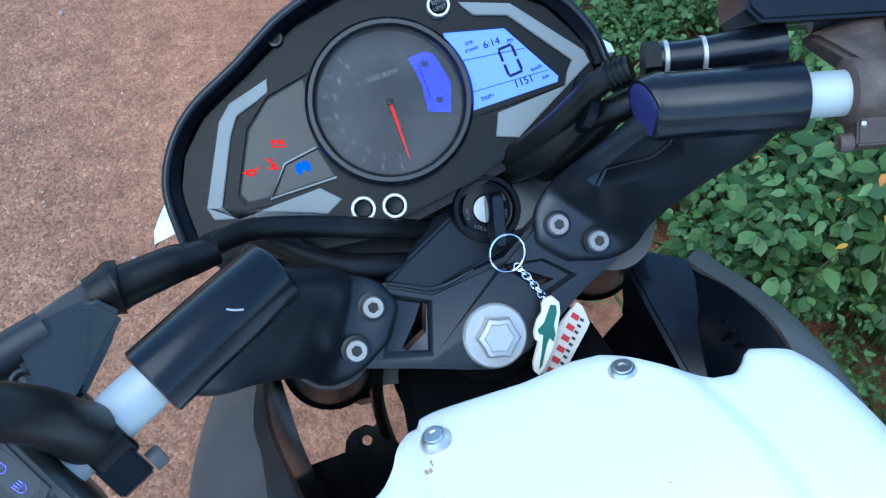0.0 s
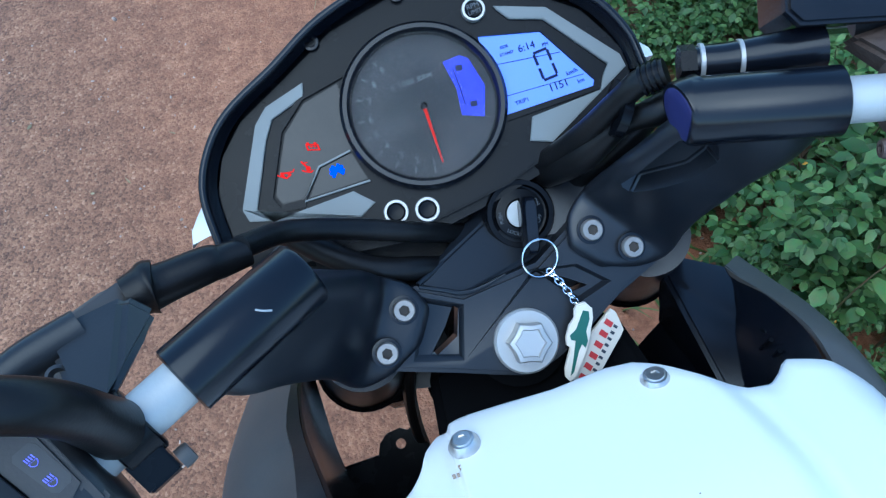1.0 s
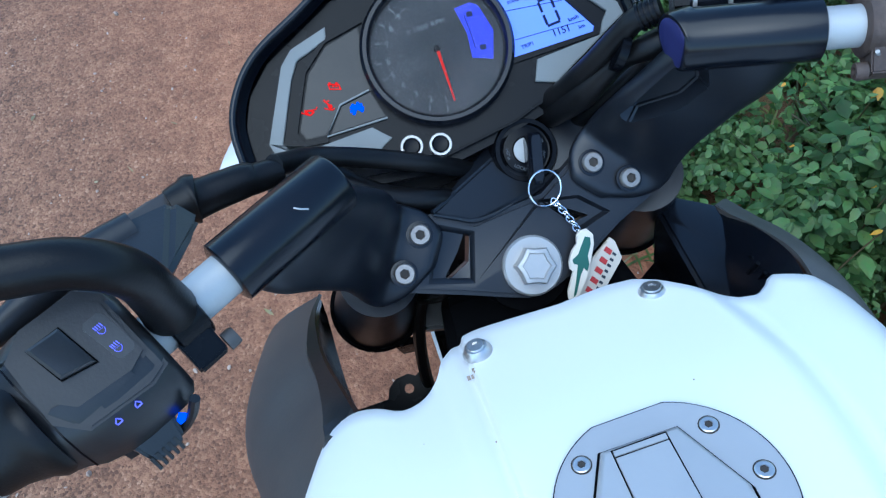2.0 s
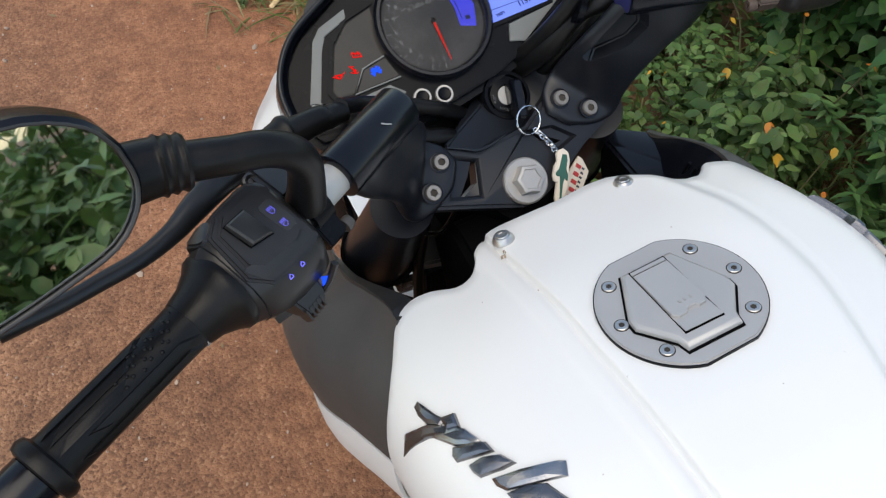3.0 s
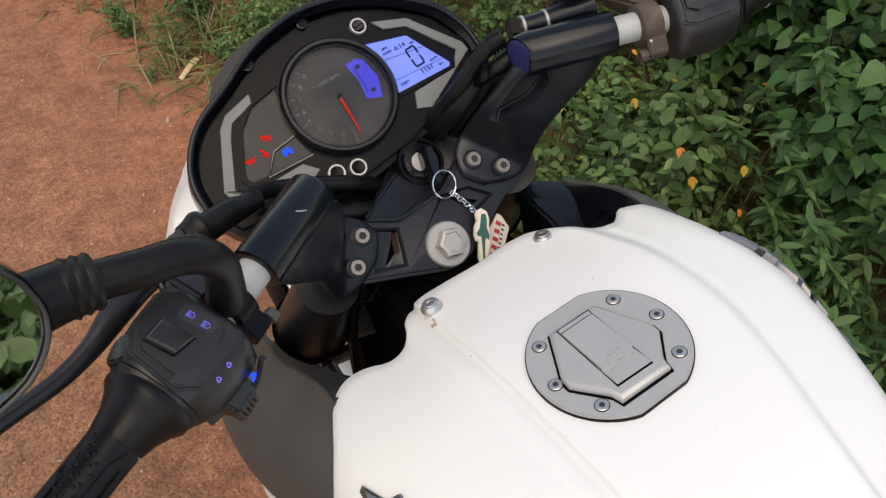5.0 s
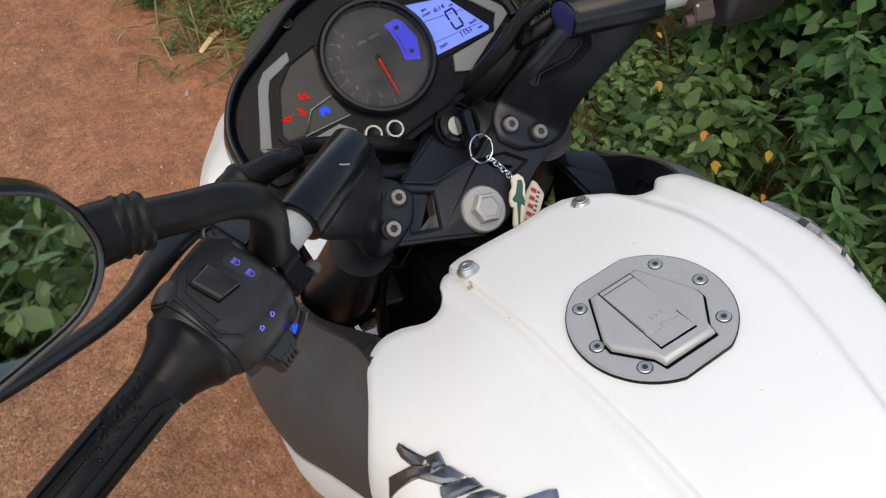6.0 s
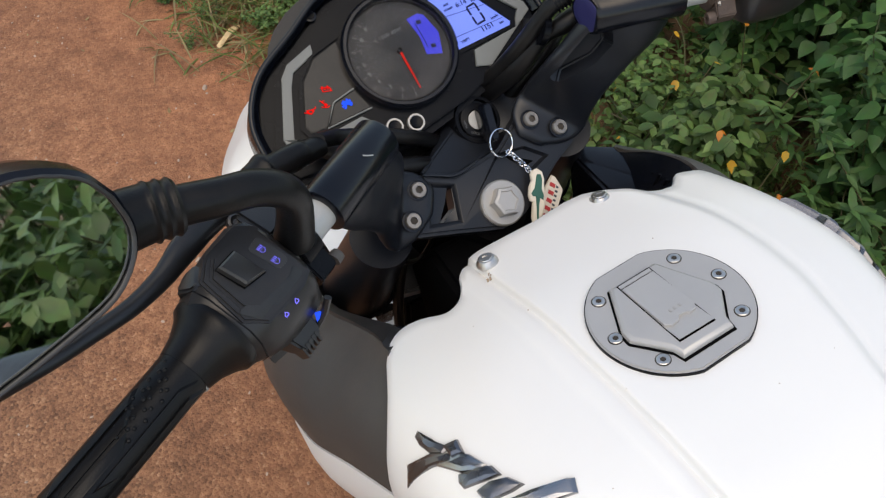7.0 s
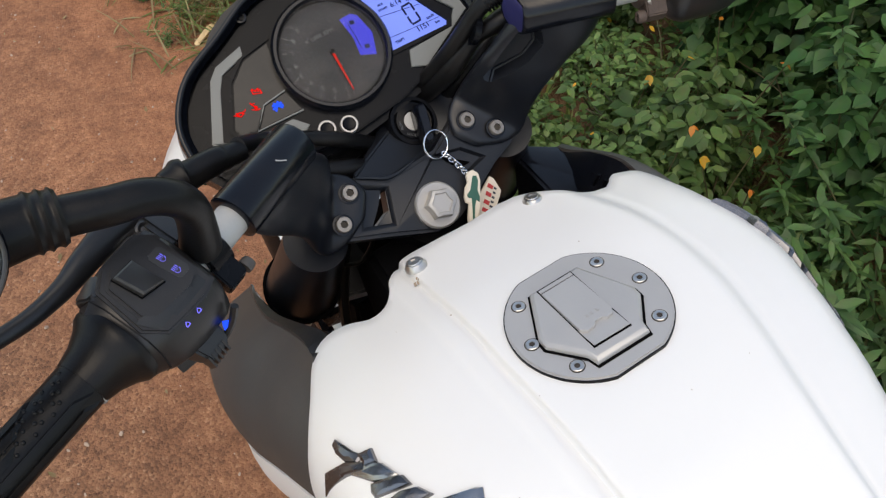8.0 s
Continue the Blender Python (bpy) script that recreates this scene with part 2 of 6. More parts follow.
def ground_sheet():
    bm = bmesh.new()
    near = list(np.arange(-4, 5.01, 0.1))
    xs = [-400, -60, -15, -7] + near + [8, 16, 60, 400]
    ys = [-400, -60, -15, -7] + near + [8, 16, 60, 400]
    grid = [[bm.verts.new((x, y, ground_height(x, y) if abs(x) < 6 and abs(y) < 6 else 0)) for x in xs] for y in ys]
    for a, b in zip(grid, grid[1:]):
        for i in range(len(xs) - 1):
            bm.faces.new((a[i], a[i + 1], b[i + 1], b[i]))
    return bm


def tarmac_material():
    """Worn reddish tarmac with stones of several tints, going over into red earth along the verge."""
    m = bpy.data.materials.new("worn_tarmac")
    m.use_nodes = True
    nt = m.node_tree
    b = nt.nodes["Principled BSDF"]
    N = nt.nodes.new
    geo = N("ShaderNodeNewGeometry")
    sep = N("ShaderNodeSeparateXYZ")
    nt.links.new(geo.outputs["Position"], sep.inputs[0])
    vor = N("ShaderNodeTexVoronoi")
    vor.inputs["Scale"].default_value = 190
    vor.inputs["Randomness"].default_value = 1.0
    fine, mid, big = N("ShaderNodeTexNoise"), N("ShaderNodeTexNoise"), N("ShaderNodeTexNoise")
    for n, s in ((fine, 330), (mid, 55), (big, 2.6)):
        n.inputs["Scale"].default_value, n.inputs["Detail"].default_value = s, 6
        nt.links.new(geo.outputs["Position"], n.inputs["Vector"])
    nt.links.new(geo.outputs["Position"], vor.inputs["Vector"])
    stones = N("ShaderNodeValToRGB")
    cr = stones.color_ramp
    cr.elements[0].position, cr.elements[0].color = 0.12, (0.108, 0.055, 0.033, 1)
    cr.elements[1].position, cr.elements[1].color = 1.0, (0.42, 0.265, 0.172, 1)
    cr.elements.new(0.55).color = (0.250, 0.132, 0.077, 1)
    cr.elements.new(0.80).color = (0.295, 0.161, 0.094, 1)
    bw = N("ShaderNodeRGBToBW")
    nt.links.new(vor.outputs["Color"], bw.inputs[0])
    nt.links.new(bw.outputs[0], stones.inputs["Fac"])
    tint = N("ShaderNodeMix")
    tint.data_type, tint.blend_type = "RGBA", "MULTIPLY"
    tint.inputs["Factor"].default_value = 1
    shade = N("ShaderNodeValToRGB")
    shade.color_ramp.elements[0].position, shade.color_ramp.elements[0].color = 0.3, (0.72, 0.7, 0.69, 1)
    shade.color_ramp.elements[1].position, shade.color_ramp.elements[1].color = 0.7, (1.12, 1.1, 1.08, 1)
    nt.links.new(big.outputs["Fac"], shade.inputs["Fac"])
    nt.links.new(stones.outputs["Color"], tint.inputs["A"])
    nt.links.new(shade.outputs["Color"], tint.inputs["B"])
    soil = N("ShaderNodeValToRGB")
    soil.color_ramp.elements[0].position, soil.color_ramp.elements[0].color = 0.3, (0.24, 0.090, 0.042, 1)
    soil.color_ramp.elements[1].position, soil.color_ramp.elements[1].color = 0.75, (0.42, 0.175, 0.088, 1)
    nt.links.new(mid.outputs["Fac"], soil.inputs["Fac"])
    # distance past the edge of the tarmac, ragged
    edge = N("ShaderNodeVectorMath")
    edge.operation = "DOT_PRODUCT"
    edge.inputs[1].default_value = (0.80, 0.45, 0)
    nt.links.new(geo.outputs["Position"], edge.inputs[0])
    rag = N("ShaderNodeMath")
    rag.operation = "MULTIPLY_ADD"
    rag.inputs[1].default_value = 0.5
    nt.links.new(big.outputs["Fac"], rag.inputs[0])
    nt.links.new(edge.outputs["Value"], rag.inputs[2])
    rag2 = N("ShaderNodeMath")
    rag2.operation = "MULTIPLY_ADD"
    rag2.inputs[1].default_value = 0.25
    nt.links.new(mid.outputs["Fac"], rag2.inputs[0])
    nt.links.new(rag.outputs[0], rag2.inputs[2])
    rng = N("ShaderNodeMapRange")
    rng.inputs["From Min"].default_value, rng.inputs["From Max"].default_value = 0.92, 1.12
    nt.links.new(rag2.outputs[0], rng.inputs["Value"])
    # red dust carried onto the tarmac, thinning away from the verge
    dustr = N("ShaderNodeMapRange")
    dustr.inputs["From Min"].default_value, dustr.inputs["From Max"].default_value = -0.05, 0.95
    dustr.inputs["To Max"].default_value = 0.72
    nt.links.new(rag2.outputs[0], dustr.inputs["Value"])
    dusty = N("ShaderNodeMix")
    dusty.data_type = "RGBA"
    nt.links.new(dustr.outputs["Result"], dusty.inputs["Factor"])
    nt.links.new(tint.outputs["Result"], dusty.inputs["A"])
    nt.links.new(soil.outputs["Color"], dusty.inputs["B"])
    both = N("ShaderNodeMix")
    both.data_type = "RGBA"
    nt.links.new(rng.outputs["Result"], both.inputs["Factor"])
    nt.links.new(dusty.outputs["Result"], both.inputs["A"])
    nt.links.new(soil.outputs["Color"], both.inputs["B"])
    # leaf mould under the plants
    mould, humus = N("ShaderNodeMapRange"), N("ShaderNodeMix")
    mould.inputs["From Min"].default_value, mould.inputs["From Max"].default_value, mould.inputs["To Max"].default_value = 1.16, 1.40, 0.8
    nt.links.new(rag2.outputs[0], mould.inputs["Value"])
    humus.data_type = "RGBA"
    humus.inputs["B"].default_value = (0.075, 0.058, 0.030, 1)
    nt.links.new(mould.outputs["Result"], humus.inputs["Factor"])
    nt.links.new(both.outputs["Result"], humus.inputs["A"])
    both = humus
    # worn patches and fine grain over tarmac and earth alike
    grain, wear = N("ShaderNodeValToRGB"), N("ShaderNodeTexNoise")
    wear.inputs["Scale"].default_value, wear.inputs["Detail"].default_value, wear.inputs["Roughness"].default_value = 14, 10, 0.72
    nt.links.new(geo.outputs["Position"], wear.inputs["Vector"])
    grain.color_ramp.elements[0].position, grain.color_ramp.elements[0].color = 0.34, (0.70, 0.64, 0.59, 1)
    grain.color_ramp.elements[1].position, grain.color_ramp.elements[1].color = 0.66, (1.26, 1.23, 1.16, 1)
    nt.links.new(wear.outputs["Fac"], grain.inputs["Fac"])
    worn = N("ShaderNodeMix")
    worn.data_type, worn.blend_type = "RGBA", "MULTIPLY"
    worn.inputs["Factor"].default_value = 1
    nt.links.new(both.outputs["Result"], worn.inputs["A"])
    nt.links.new(grain.outputs["Color"], worn.inputs["B"])
    nt.links.new(worn.outputs["Result"], b.inputs["Base Color"])
    b.inputs["Roughness"].default_value = 0.9
    bp, hs = N("ShaderNodeBump"), N("ShaderNodeMath")
    hs.operation = "MULTIPLY_ADD"
    hs.inputs[1].default_value = -0.8
    nt.links.new(vor.outputs["Distance"], hs.inputs[0])
    nt.links.new(fine.outputs["Fac"], hs.inputs[2])
    bp.inputs["Strength"].default_value, bp.inputs["Distance"].default_value = 0.7, 0.003
    nt.links.new(hs.outputs[0], bp.inputs["Height"])
    nt.links.new(bp.outputs["Normal"], b.inputs["Normal"])
    return m


ground = part("ground", ground_sheet(), tarmac_material(), None, "worn reddish tarmac road with a red earth verge")
tagged(ground, category="ground", kind="structure")
# ---- plants of the verge ----
def leaf_material(name, dark, light, vein=0.0):
    m = bpy.data.materials.new(name)
    m.use_nodes = True
    nt = m.node_tree
    b = nt.nodes["Principled BSDF"]
    geo, oi = nt.nodes.new("ShaderNodeNewGeometry"), nt.nodes.new("ShaderNodeObjectInfo")
    ramp, n, mx, tc = nt.nodes.new("ShaderNodeValToRGB"), nt.nodes.new("ShaderNodeTexNoise"), nt.nodes.new("ShaderNodeMix"), nt.nodes.new("ShaderNodeTexCoord")
    ramp.color_ramp.elements[0].color, ramp.color_ramp.elements[1].color = (*dark, 1), (*light, 1)
    nt.links.new(geo.outputs["Random Per Island"], ramp.inputs["Fac"])
    n.inputs["Scale"].default_value, n.inputs["Detail"].default_value = 60, 5
    nt.links.new(tc.outputs["Object"], n.inputs["Vector"])
    mx.data_type, mx.blend_type = "RGBA", "MULTIPLY"
    mx.inputs["Factor"].default_value = 0.55
    nt.links.new(ramp.outputs["Color"], mx.inputs["A"])
    nt.links.new(n.outputs["Color"], mx.inputs["B"])
    hs = nt.nodes.new("ShaderNodeHueSaturation")
    add = nt.nodes.new("ShaderNodeMath")
    add.operation = "MULTIPLY_ADD"
    add.inputs[1].default_value, add.inputs[2].default_value = 0.5, 1.0
    nt.links.new(oi.outputs["Random"], add.inputs[0])
    nt.links.new(add.outputs[0], hs.inputs["Value"])
    nt.links.new(mx.outputs["Result"], hs.inputs["Color"])
    nt.links.new(hs.outputs["Color"], b.inputs["Base Color"])
    b.inputs["Roughness"].default_value = 0.5
    b.inputs["Specular IOR Level"].default_value = 0.35
    bp = nt.nodes.new("ShaderNodeBump")
    bp.inputs["Strength"].default_value, bp.inputs["Distance"].default_value = 0.3, 0.002
    nt.links.new(n.outputs["Fac"], bp.inputs["Height"])
    nt.links.new(bp.outputs["Normal"], b.inputs["Normal"])
    tr, mix = nt.nodes.new("ShaderNodeBsdfTranslucent"), nt.nodes.new("ShaderNodeMixShader")
    mix.inputs[0].default_value = 0.22
    nt.links.new(hs.outputs["Color"], tr.inputs["Color"])
    nt.links.new(b.outputs[0], mix.inputs[1])
    nt.links.new(tr.outputs[0], mix.inputs[2])
    nt.links.new(mix.outputs[0], nt.nodes["Material Output"].inputs[0])
    return m


LEAF_MID = leaf_material("leaf_mid", (0.042, 0.092, 0.024), (0.145, 0.235, 0.070))
LEAF_BROAD = leaf_material("leaf_broad", (0.026, 0.082, 0.020), (0.070, 0.155, 0.042))
LEAF_LANCE = leaf_material("leaf_lance", (0.030, 0.080, 0.022), (0.095, 0.180, 0.052))
LEAF_YELLOW = leaf_material("leaf_yellow", (0.40, 0.19, 0.015), (0.60, 0.36, 0.03))
LEAF_ORANGE = leaf_material("leaf_orange", (0.45, 0.13, 0.02), (0.60, 0.22, 0.03))
STRAW = leaf_material("dry_straw", (0.20, 0.14, 0.06), (0.38, 0.30, 0.15))
GRASS = leaf_material("grass_blade", (0.06, 0.10, 0.02), (0.18, 0.22, 0.06))
TWIG = leaf_material("green_stem", (0.05, 0.075, 0.025), (0.12, 0.10, 0.05))


def add_leaf(vs, fs, base, heading, pitch, length, width, shape, rng, curl=0.25):
    """One leaf, folded along its midrib and arching towards its tip."""
    f = Vector((math.cos(heading) * math.cos(pitch), math.sin(heading) * math.cos(pitch), math.sin(pitch)))
    s = Vector((-math.sin(heading), math.cos(heading), rng.uniform(-0.35, 0.35))).normalized()
    u = f.cross(s).normalized()
    if u.z < 0:
        u = -u
    i0 = len(vs)
    n = len(shape)
    for k, (t, w) in enumerate(shape):
        c = Vector(base) + f * (t * length) - u * (curl * length * t * t)
        vs.append(c - u * (0.10 * w * width))
        vs.append(c + s * (w * width) + u * (0.10 * w * width))
        vs.append(c - s * (w * width) + u * (0.10 * w * width))
    for k in range(n - 1):
        a, b = i0 + 3 * k, i0 + 3 * (k + 1)
        fs.append((a, a + 1, b + 1, b))
        fs.append((a, b, b + 2, a + 2))


ROUND = ((0, 0.03), (0.30, 0.40), (0.70, 0.48), (1.0, 0.06))
OVATE = ((0, 0.03), (0.24, 0.42), (0.58, 0.44), (1.0, 0.01))
HEART = ((0, 0.04), (0.10, 0.40), (0.30, 0.52), (0.62, 0.34), (1.0, 0.005))
LANCE = ((0, 0.03), (0.28, 0.46), (0.66, 0.40), (1.0, 0.01))


def mesh_part(name, vs, fs, mat, parent):
    me = bpy.data.meshes.new(name)
    me.from_pydata([tuple(v) for v in vs], [], fs)
    me.materials.append(mat)
    for p in me.polygons:
        p.use_smooth = True
    ob = new(name, me)
    ob.parent = parent
    return ob


def weed(kind, seed, height):
    """A plant of several leaning stems with leaves of its kind; the foot is at the origin."""
    rng = random.Random(seed)
    root = new({"round": "roadside_weed", "broad": "broadleaf_shrub", "lance": "tall_weed"}[kind])
    vs, fs, yv, yf = [], [], [], []
    shape, slim, big = rng.choice((ROUND, OVATE, OVATE)), rng.uniform(0.55, 0.85), rng.uniform(0.62, 1.12)
    for k in range({"round": 7, "broad": 8, "lance": 10}[kind]):
        a, lean = rng.uniform(0, math.tau), rng.uniform(0.15, 0.75)
        h = height * rng.uniform(0.6, 1.0)
        pts = [Vector((math.cos(a) * lean * h * t ** 1.4 + rng.uniform(-0.012, 0.012), math.sin(a) * lean * h * t ** 1.4 + rng.uniform(-0.012, 0.012), h * t * (1 - 0.25 * lean * t))) for t in (0, 0.3, 0.6, 0.85, 1.0)]
        bm = tube(pts, [0.0035, 0.003, 0.0024, 0.0018, 0.001], 4, 2)
        part("stem", bm, TWIG, root, "", 60)
        line = smooth_line([tuple(p) for p in pts], 6)
        turn = rng.uniform(0, math.tau)
        for i in range(4, len(line)):
            p = line[i]
            turn += 2.4
            if kind == "round":
                # a twig with a pair of leaves and one at its end
                ln = rng.uniform(0.04, 0.10)
                d = Vector((math.cos(turn), math.sin(turn), rng.uniform(-0.1, 0.6)))
                for j in range(2):
                    q = Vector(p) + d * ln * (0.4 + 0.4 * j)
                    for sgn in (-1, 1) if j == 0 else (-0.9, 0, 0.9):
                        sz = big * (0.015 + 0.038 * rng.random() ** 1.6)
                        out = (yv, yf) if rng.random() < 0.004 else (vs, fs)
                        add_leaf(*out, q, turn + sgn * rng.uniform(0.7, 1.3), rng.uniform(-0.75, 0.45), sz, sz * slim, shape, rng, rng.uniform(0.05, 0.45))
            elif kind == "broad":
                for sgn in (0, 2.1, 4.2):
                    sz = rng.uniform(0.024, 0.050)
                    q = Vector(p) + Vector((math.cos(turn + sgn), math.sin(turn + sgn), 0.4)) * rng.uniform(0.02, 0.07)
                    out = (yv, yf) if rng.random() < 0.006 else (vs, fs)
                    add_leaf(*out, q, turn + sgn + rng.uniform(-0.3, 0.3), rng.uniform(-0.7, 0.15), sz, sz * 0.8, HEART, rng)
            else:
                for sgn in (-1, 0.1, 1):
                    sz = rng.uniform(0.028, 0.056)
                    add_leaf(vs, fs, p, turn + sgn * 1.4, rng.uniform(-0.1, 0.6), sz, sz * 0.34, LANCE, rng, 0.35)
    mesh_part("foliage", vs, fs, {"round": LEAF_MID, "broad": LEAF_BROAD, "lance": LEAF_LANCE}[kind], root)
    rows = {"round": len(ROUND), "broad": len(HEART), "lance": len(LANCE)}[kind]
    per = 3 * rows
    for i in range(0, min(len(yv), 3 * per), per):
        mesh_part("withered_leaf", yv[i:i + per], yf[:2 * (rows - 1)], LEAF_YELLOW, root)
    tagged(root, {"round": "green roadside weed with small rounded leaves", "broad": "leafy green shrub with broad heart-shaped leaves", "lance": "tall green weed with narrow pointed leaves"}[kind], {"round": "weed", "broad": "shrub", "lance": "weed"}[kind], "plants of the verge")
    return root


KINDS = {k: [weed(k, 10 * n + s, h) for s, h in enumerate(hs)] for n, (k, hs) in enumerate((("round", (0.42, 0.52, 0.60, 0.36, 0.48, 0.56, 0.40)), ("broad", (0.85, 1.1, 0.7)), ("lance", (0.75, 0.9, 0.8))))}
used = set()


def plant(kind, x, y, scale, rng):
    src = rng.choice(KINDS[kind])
    m = pose(x, y, ground_height(x, y) - 0.01, rng.uniform(-8, 8), rng.uniform(-8, 8), rng.uniform(0, 360))
    if src.name not in used:
        used.add(src.name)
        src.matrix_world, src.scale = m, (scale, scale, scale)
        src.matrix_basis = m @ Matrix.Diagonal((scale, scale, scale, 1))
        return
    ob = copy_thing(src, m)
    ob.matrix_basis = m @ Matrix.Diagonal((scale, scale, scale, 1))


rng = random.Random(5)
y = -3.4
while y < 4.2:
    x = -2.6
    while x < 4.0:
        px, py = x + rng.uniform(-0.08, 0.08), y + rng.uniform(-0.08, 0.08)
        d = verge_distance(px, py)
        near = -0.6 < py < 3.0
        if 0.05 < d < (1.9 if near else 2.2) and (near or rng.random() < 0.4):
            if py < -0.6 and d <= 0.5:
                pass
            elif py < -0.6:
                if rng.random() < 0.55:
                    plant("round", px, py, rng.uniform(1.6, 2.3) + min(d, 1.5) * 0.6, rng)
            elif d > 1.0 or (d > 0.52 and py > 0.62 and px > 0.9 and rng.random() < 0.6):
                if rng.random() < 0.6:
                    plant("broad", px, py, rng.uniform(0.9, 1.25), rng)
            elif py < 0.62 and d > 0.36:
                if rng.random() < 0.95:
                    plant("lance" if rng.random() < 0.65 else "round", px, py, rng.uniform(0.7, 1.0), rng)
            elif rng.random() < 0.85:
                s = 0.52 + 0.75 * min(d, 0.7)
                if py > 1.3:
                    s *= 0.75
                plant("round", px, py, s * rng.uniform(0.85, 1.15), rng)
        x += 0.19
    y += 0.19


for x, y, s in ((-0.26, 1.86, 0.22), (-0.38, 1.98, 0.26), (-0.05, 1.84, 0.36), (-0.33, 1.76, 0.15), (-0.12, 1.80, 0.26), (0.02, 1.74, 0.36)):
    plant("round", x, y, s, rng)


low = 0
while low < 48:
    x, y = rng.uniform(0.2, 1.1), rng.uniform(0.25, 1.6)
    if 0.03 < verge_distance(x, y) < 0.55:
        plant("round", x, y, rng.uniform(0.30, 0.52), rng)
        low += 1


def yellowing(x, y, z, seed):
    """A thin weed with a few withered leaves at its tip."""
    r = random.Random(seed)
    root = new("yellowing_weed")
    g = ground_height(x, y)
    bx, by = x + r.uniform(-0.08, 0.08), y + r.uniform(-0.08, 0.08)
    part("stem", tube([(bx, by, g - 0.01), ((x + bx) / 2 + r.uniform(-0.02, 0.02), (y + by) / 2, g + (z - g) * 0.6), (x, y, z)], [0.0028, 0.002, 0.0012], 5, 4), TWIG, root, "", 60)
    vs, fs = [], []
    for k in range(r.choice((1, 2, 2))):
        sz = r.uniform(0.012, 0.024)
        add_leaf(vs, fs, (x, y, z), r.uniform(0, math.tau), r.uniform(-0.6, 0.3), sz, sz * r.uniform(0.5, 0.75), OVATE, r, r.uniform(0.1, 0.6))
    mesh_part("withered_leaf", vs, fs, LEAF_YELLOW if r.random() < 0.75 else LEAF_ORANGE, root)
    vs, fs = [], []
    for k in range(7):
        t = r.uniform(0.45, 0.95)
        sz = r.uniform(0.025, 0.05)
        add_leaf(vs, fs, (bx + (x - bx) * t, by + (y - by) * t, g + (z - g) * t), r.uniform(0, math.tau), r.uniform(-0.4, 0.4), sz, sz * 0.6, OVATE, r)
    mesh_part("foliage", vs, fs, LEAF_MID, root)
    tagged(root, "thin green weed with yellow withered leaves at its tip", "weed", "plants of the verge")


for k, (x, y, z) in enumerate(((0.846, 1.032, 0.44), (0.739, 0.949, 0.43), (0.685, 0.976, 0.37), (0.753, 1.138, 0.36), (0.646, 0.889, 0.34), (0.68, 0.784, 0.41), (0.841, 0.795, 0.52), (0.695, 0.824, 0.36), (0.683, 0.732, 0.375), (0.63, 0.70, 0.34), (1.0, 0.517, 0.43), (0.72, 0.62, 0.40), (0.77, 0.70, 0.42))):
    yellowing(x, y, z, 70 + k)


def dry_twigs():
    r = random.Random(21)
    bm = None
    for _ in range(28):
        x, y = r.uniform(0.55, 1.0), r.uniform(0.65, 1.15)
        g, a, ln = ground_height(x, y), r.uniform(0, math.tau), r.uniform(0.1, 0.28)
        z = g + r.uniform(0.10, 0.30)
        b = tube([(x, y, z), (x + ln * 0.5 * math.cos(a), y + ln * 0.5 * math.sin(a), z + r.uniform(0, 0.05)), (x + ln * math.cos(a + 0.2), y + ln * math.sin(a + 0.2), z + r.uniform(0, 0.1))], [0.002, 0.0016, 0.0008], 5, 3)
        bm = b if bm is None else join(bm, b)
    ob = part("dry_twigs", bm, TWIG, None, "", 60)
    tagged(ob, "dry brown twigs among the weeds", "twigs", kind="stuff")


dry_twigs()
chip = tagged(part("wood_chip", hull([(-0.055, -0.006, 0), (-0.050, 0.008, 0.004), (0.055, 0.010, 0.002), (0.060, -0.008, 0), (0.0, -0.010, 0.012), (0.02, 0.008, 0.012), (-0.04, 0.0, 0.010)], 0.001), material("split_wood", (0.62, 0.45, 0.24), 0.7, var=0.3, scale=60, bump=0.3), None, "", 30, pose(-0.225, 1.775, 0.008, 0, 0, 55)), "pale split piece of wood lying on the earth", "wood chip")


def grass():
    """Blades and dry straws along the edge of the road, and small creeping leaves."""
    r = random.Random(8)
    vs, fs, dv, df = [], [], [], []
    n = 0
    while n < 3600:
        x, y = r.uniform(-1.6, 2.0), r.uniform(-0.5, 3.2)
        d = verge_distance(x, y)
        if not (-0.08 < d < 1.2) or r.random() > math.exp(-max(d, 0) * 1.2) * (0.25 if d < 0 else 1):
            continue
        n += 1
        dry = r.random() < 0.30
        add_leaf(*((dv, df) if dry else (vs, fs)), (x, y, ground_height(x, y) - 0.004), r.uniform(0, math.tau), r.uniform(0.2, 1.4) if not dry else r.uniform(-0.05, 0.7), r.uniform(0.06, 0.20), 0.006, ((0, 0.4), (0.35, 0.5), (0.7, 0.35), (1, 0.02)), r, 0.5)
    for _ in range(620):
        x, y = r.gauss(-0.10, 0.13), r.gauss(1.86, 0.10)
        dry = r.random() < 0.55
        add_leaf(*((dv, df) if dry else (vs, fs)), (x, y, max(ground_height(x, y), 0) - 0.003), r.uniform(0, math.tau), r.uniform(0.1, 1.2), r.uniform(0.05, 0.17), 0.0055, ((0, 0.4), (0.35, 0.5), (0.7, 0.35), (1, 0.02)), r, r.uniform(0.2, 0.7))
    a = mesh_part("grass", vs, fs, GRASS, None)
    b = mesh_part("dry_grass", dv, df, STRAW, None)
    tagged(a, "sparse green grass blades along the road edge", "grass", kind="stuff")
    tagged(b, "dry straw lying along the road edge", "straw", kind="stuff")


grass()


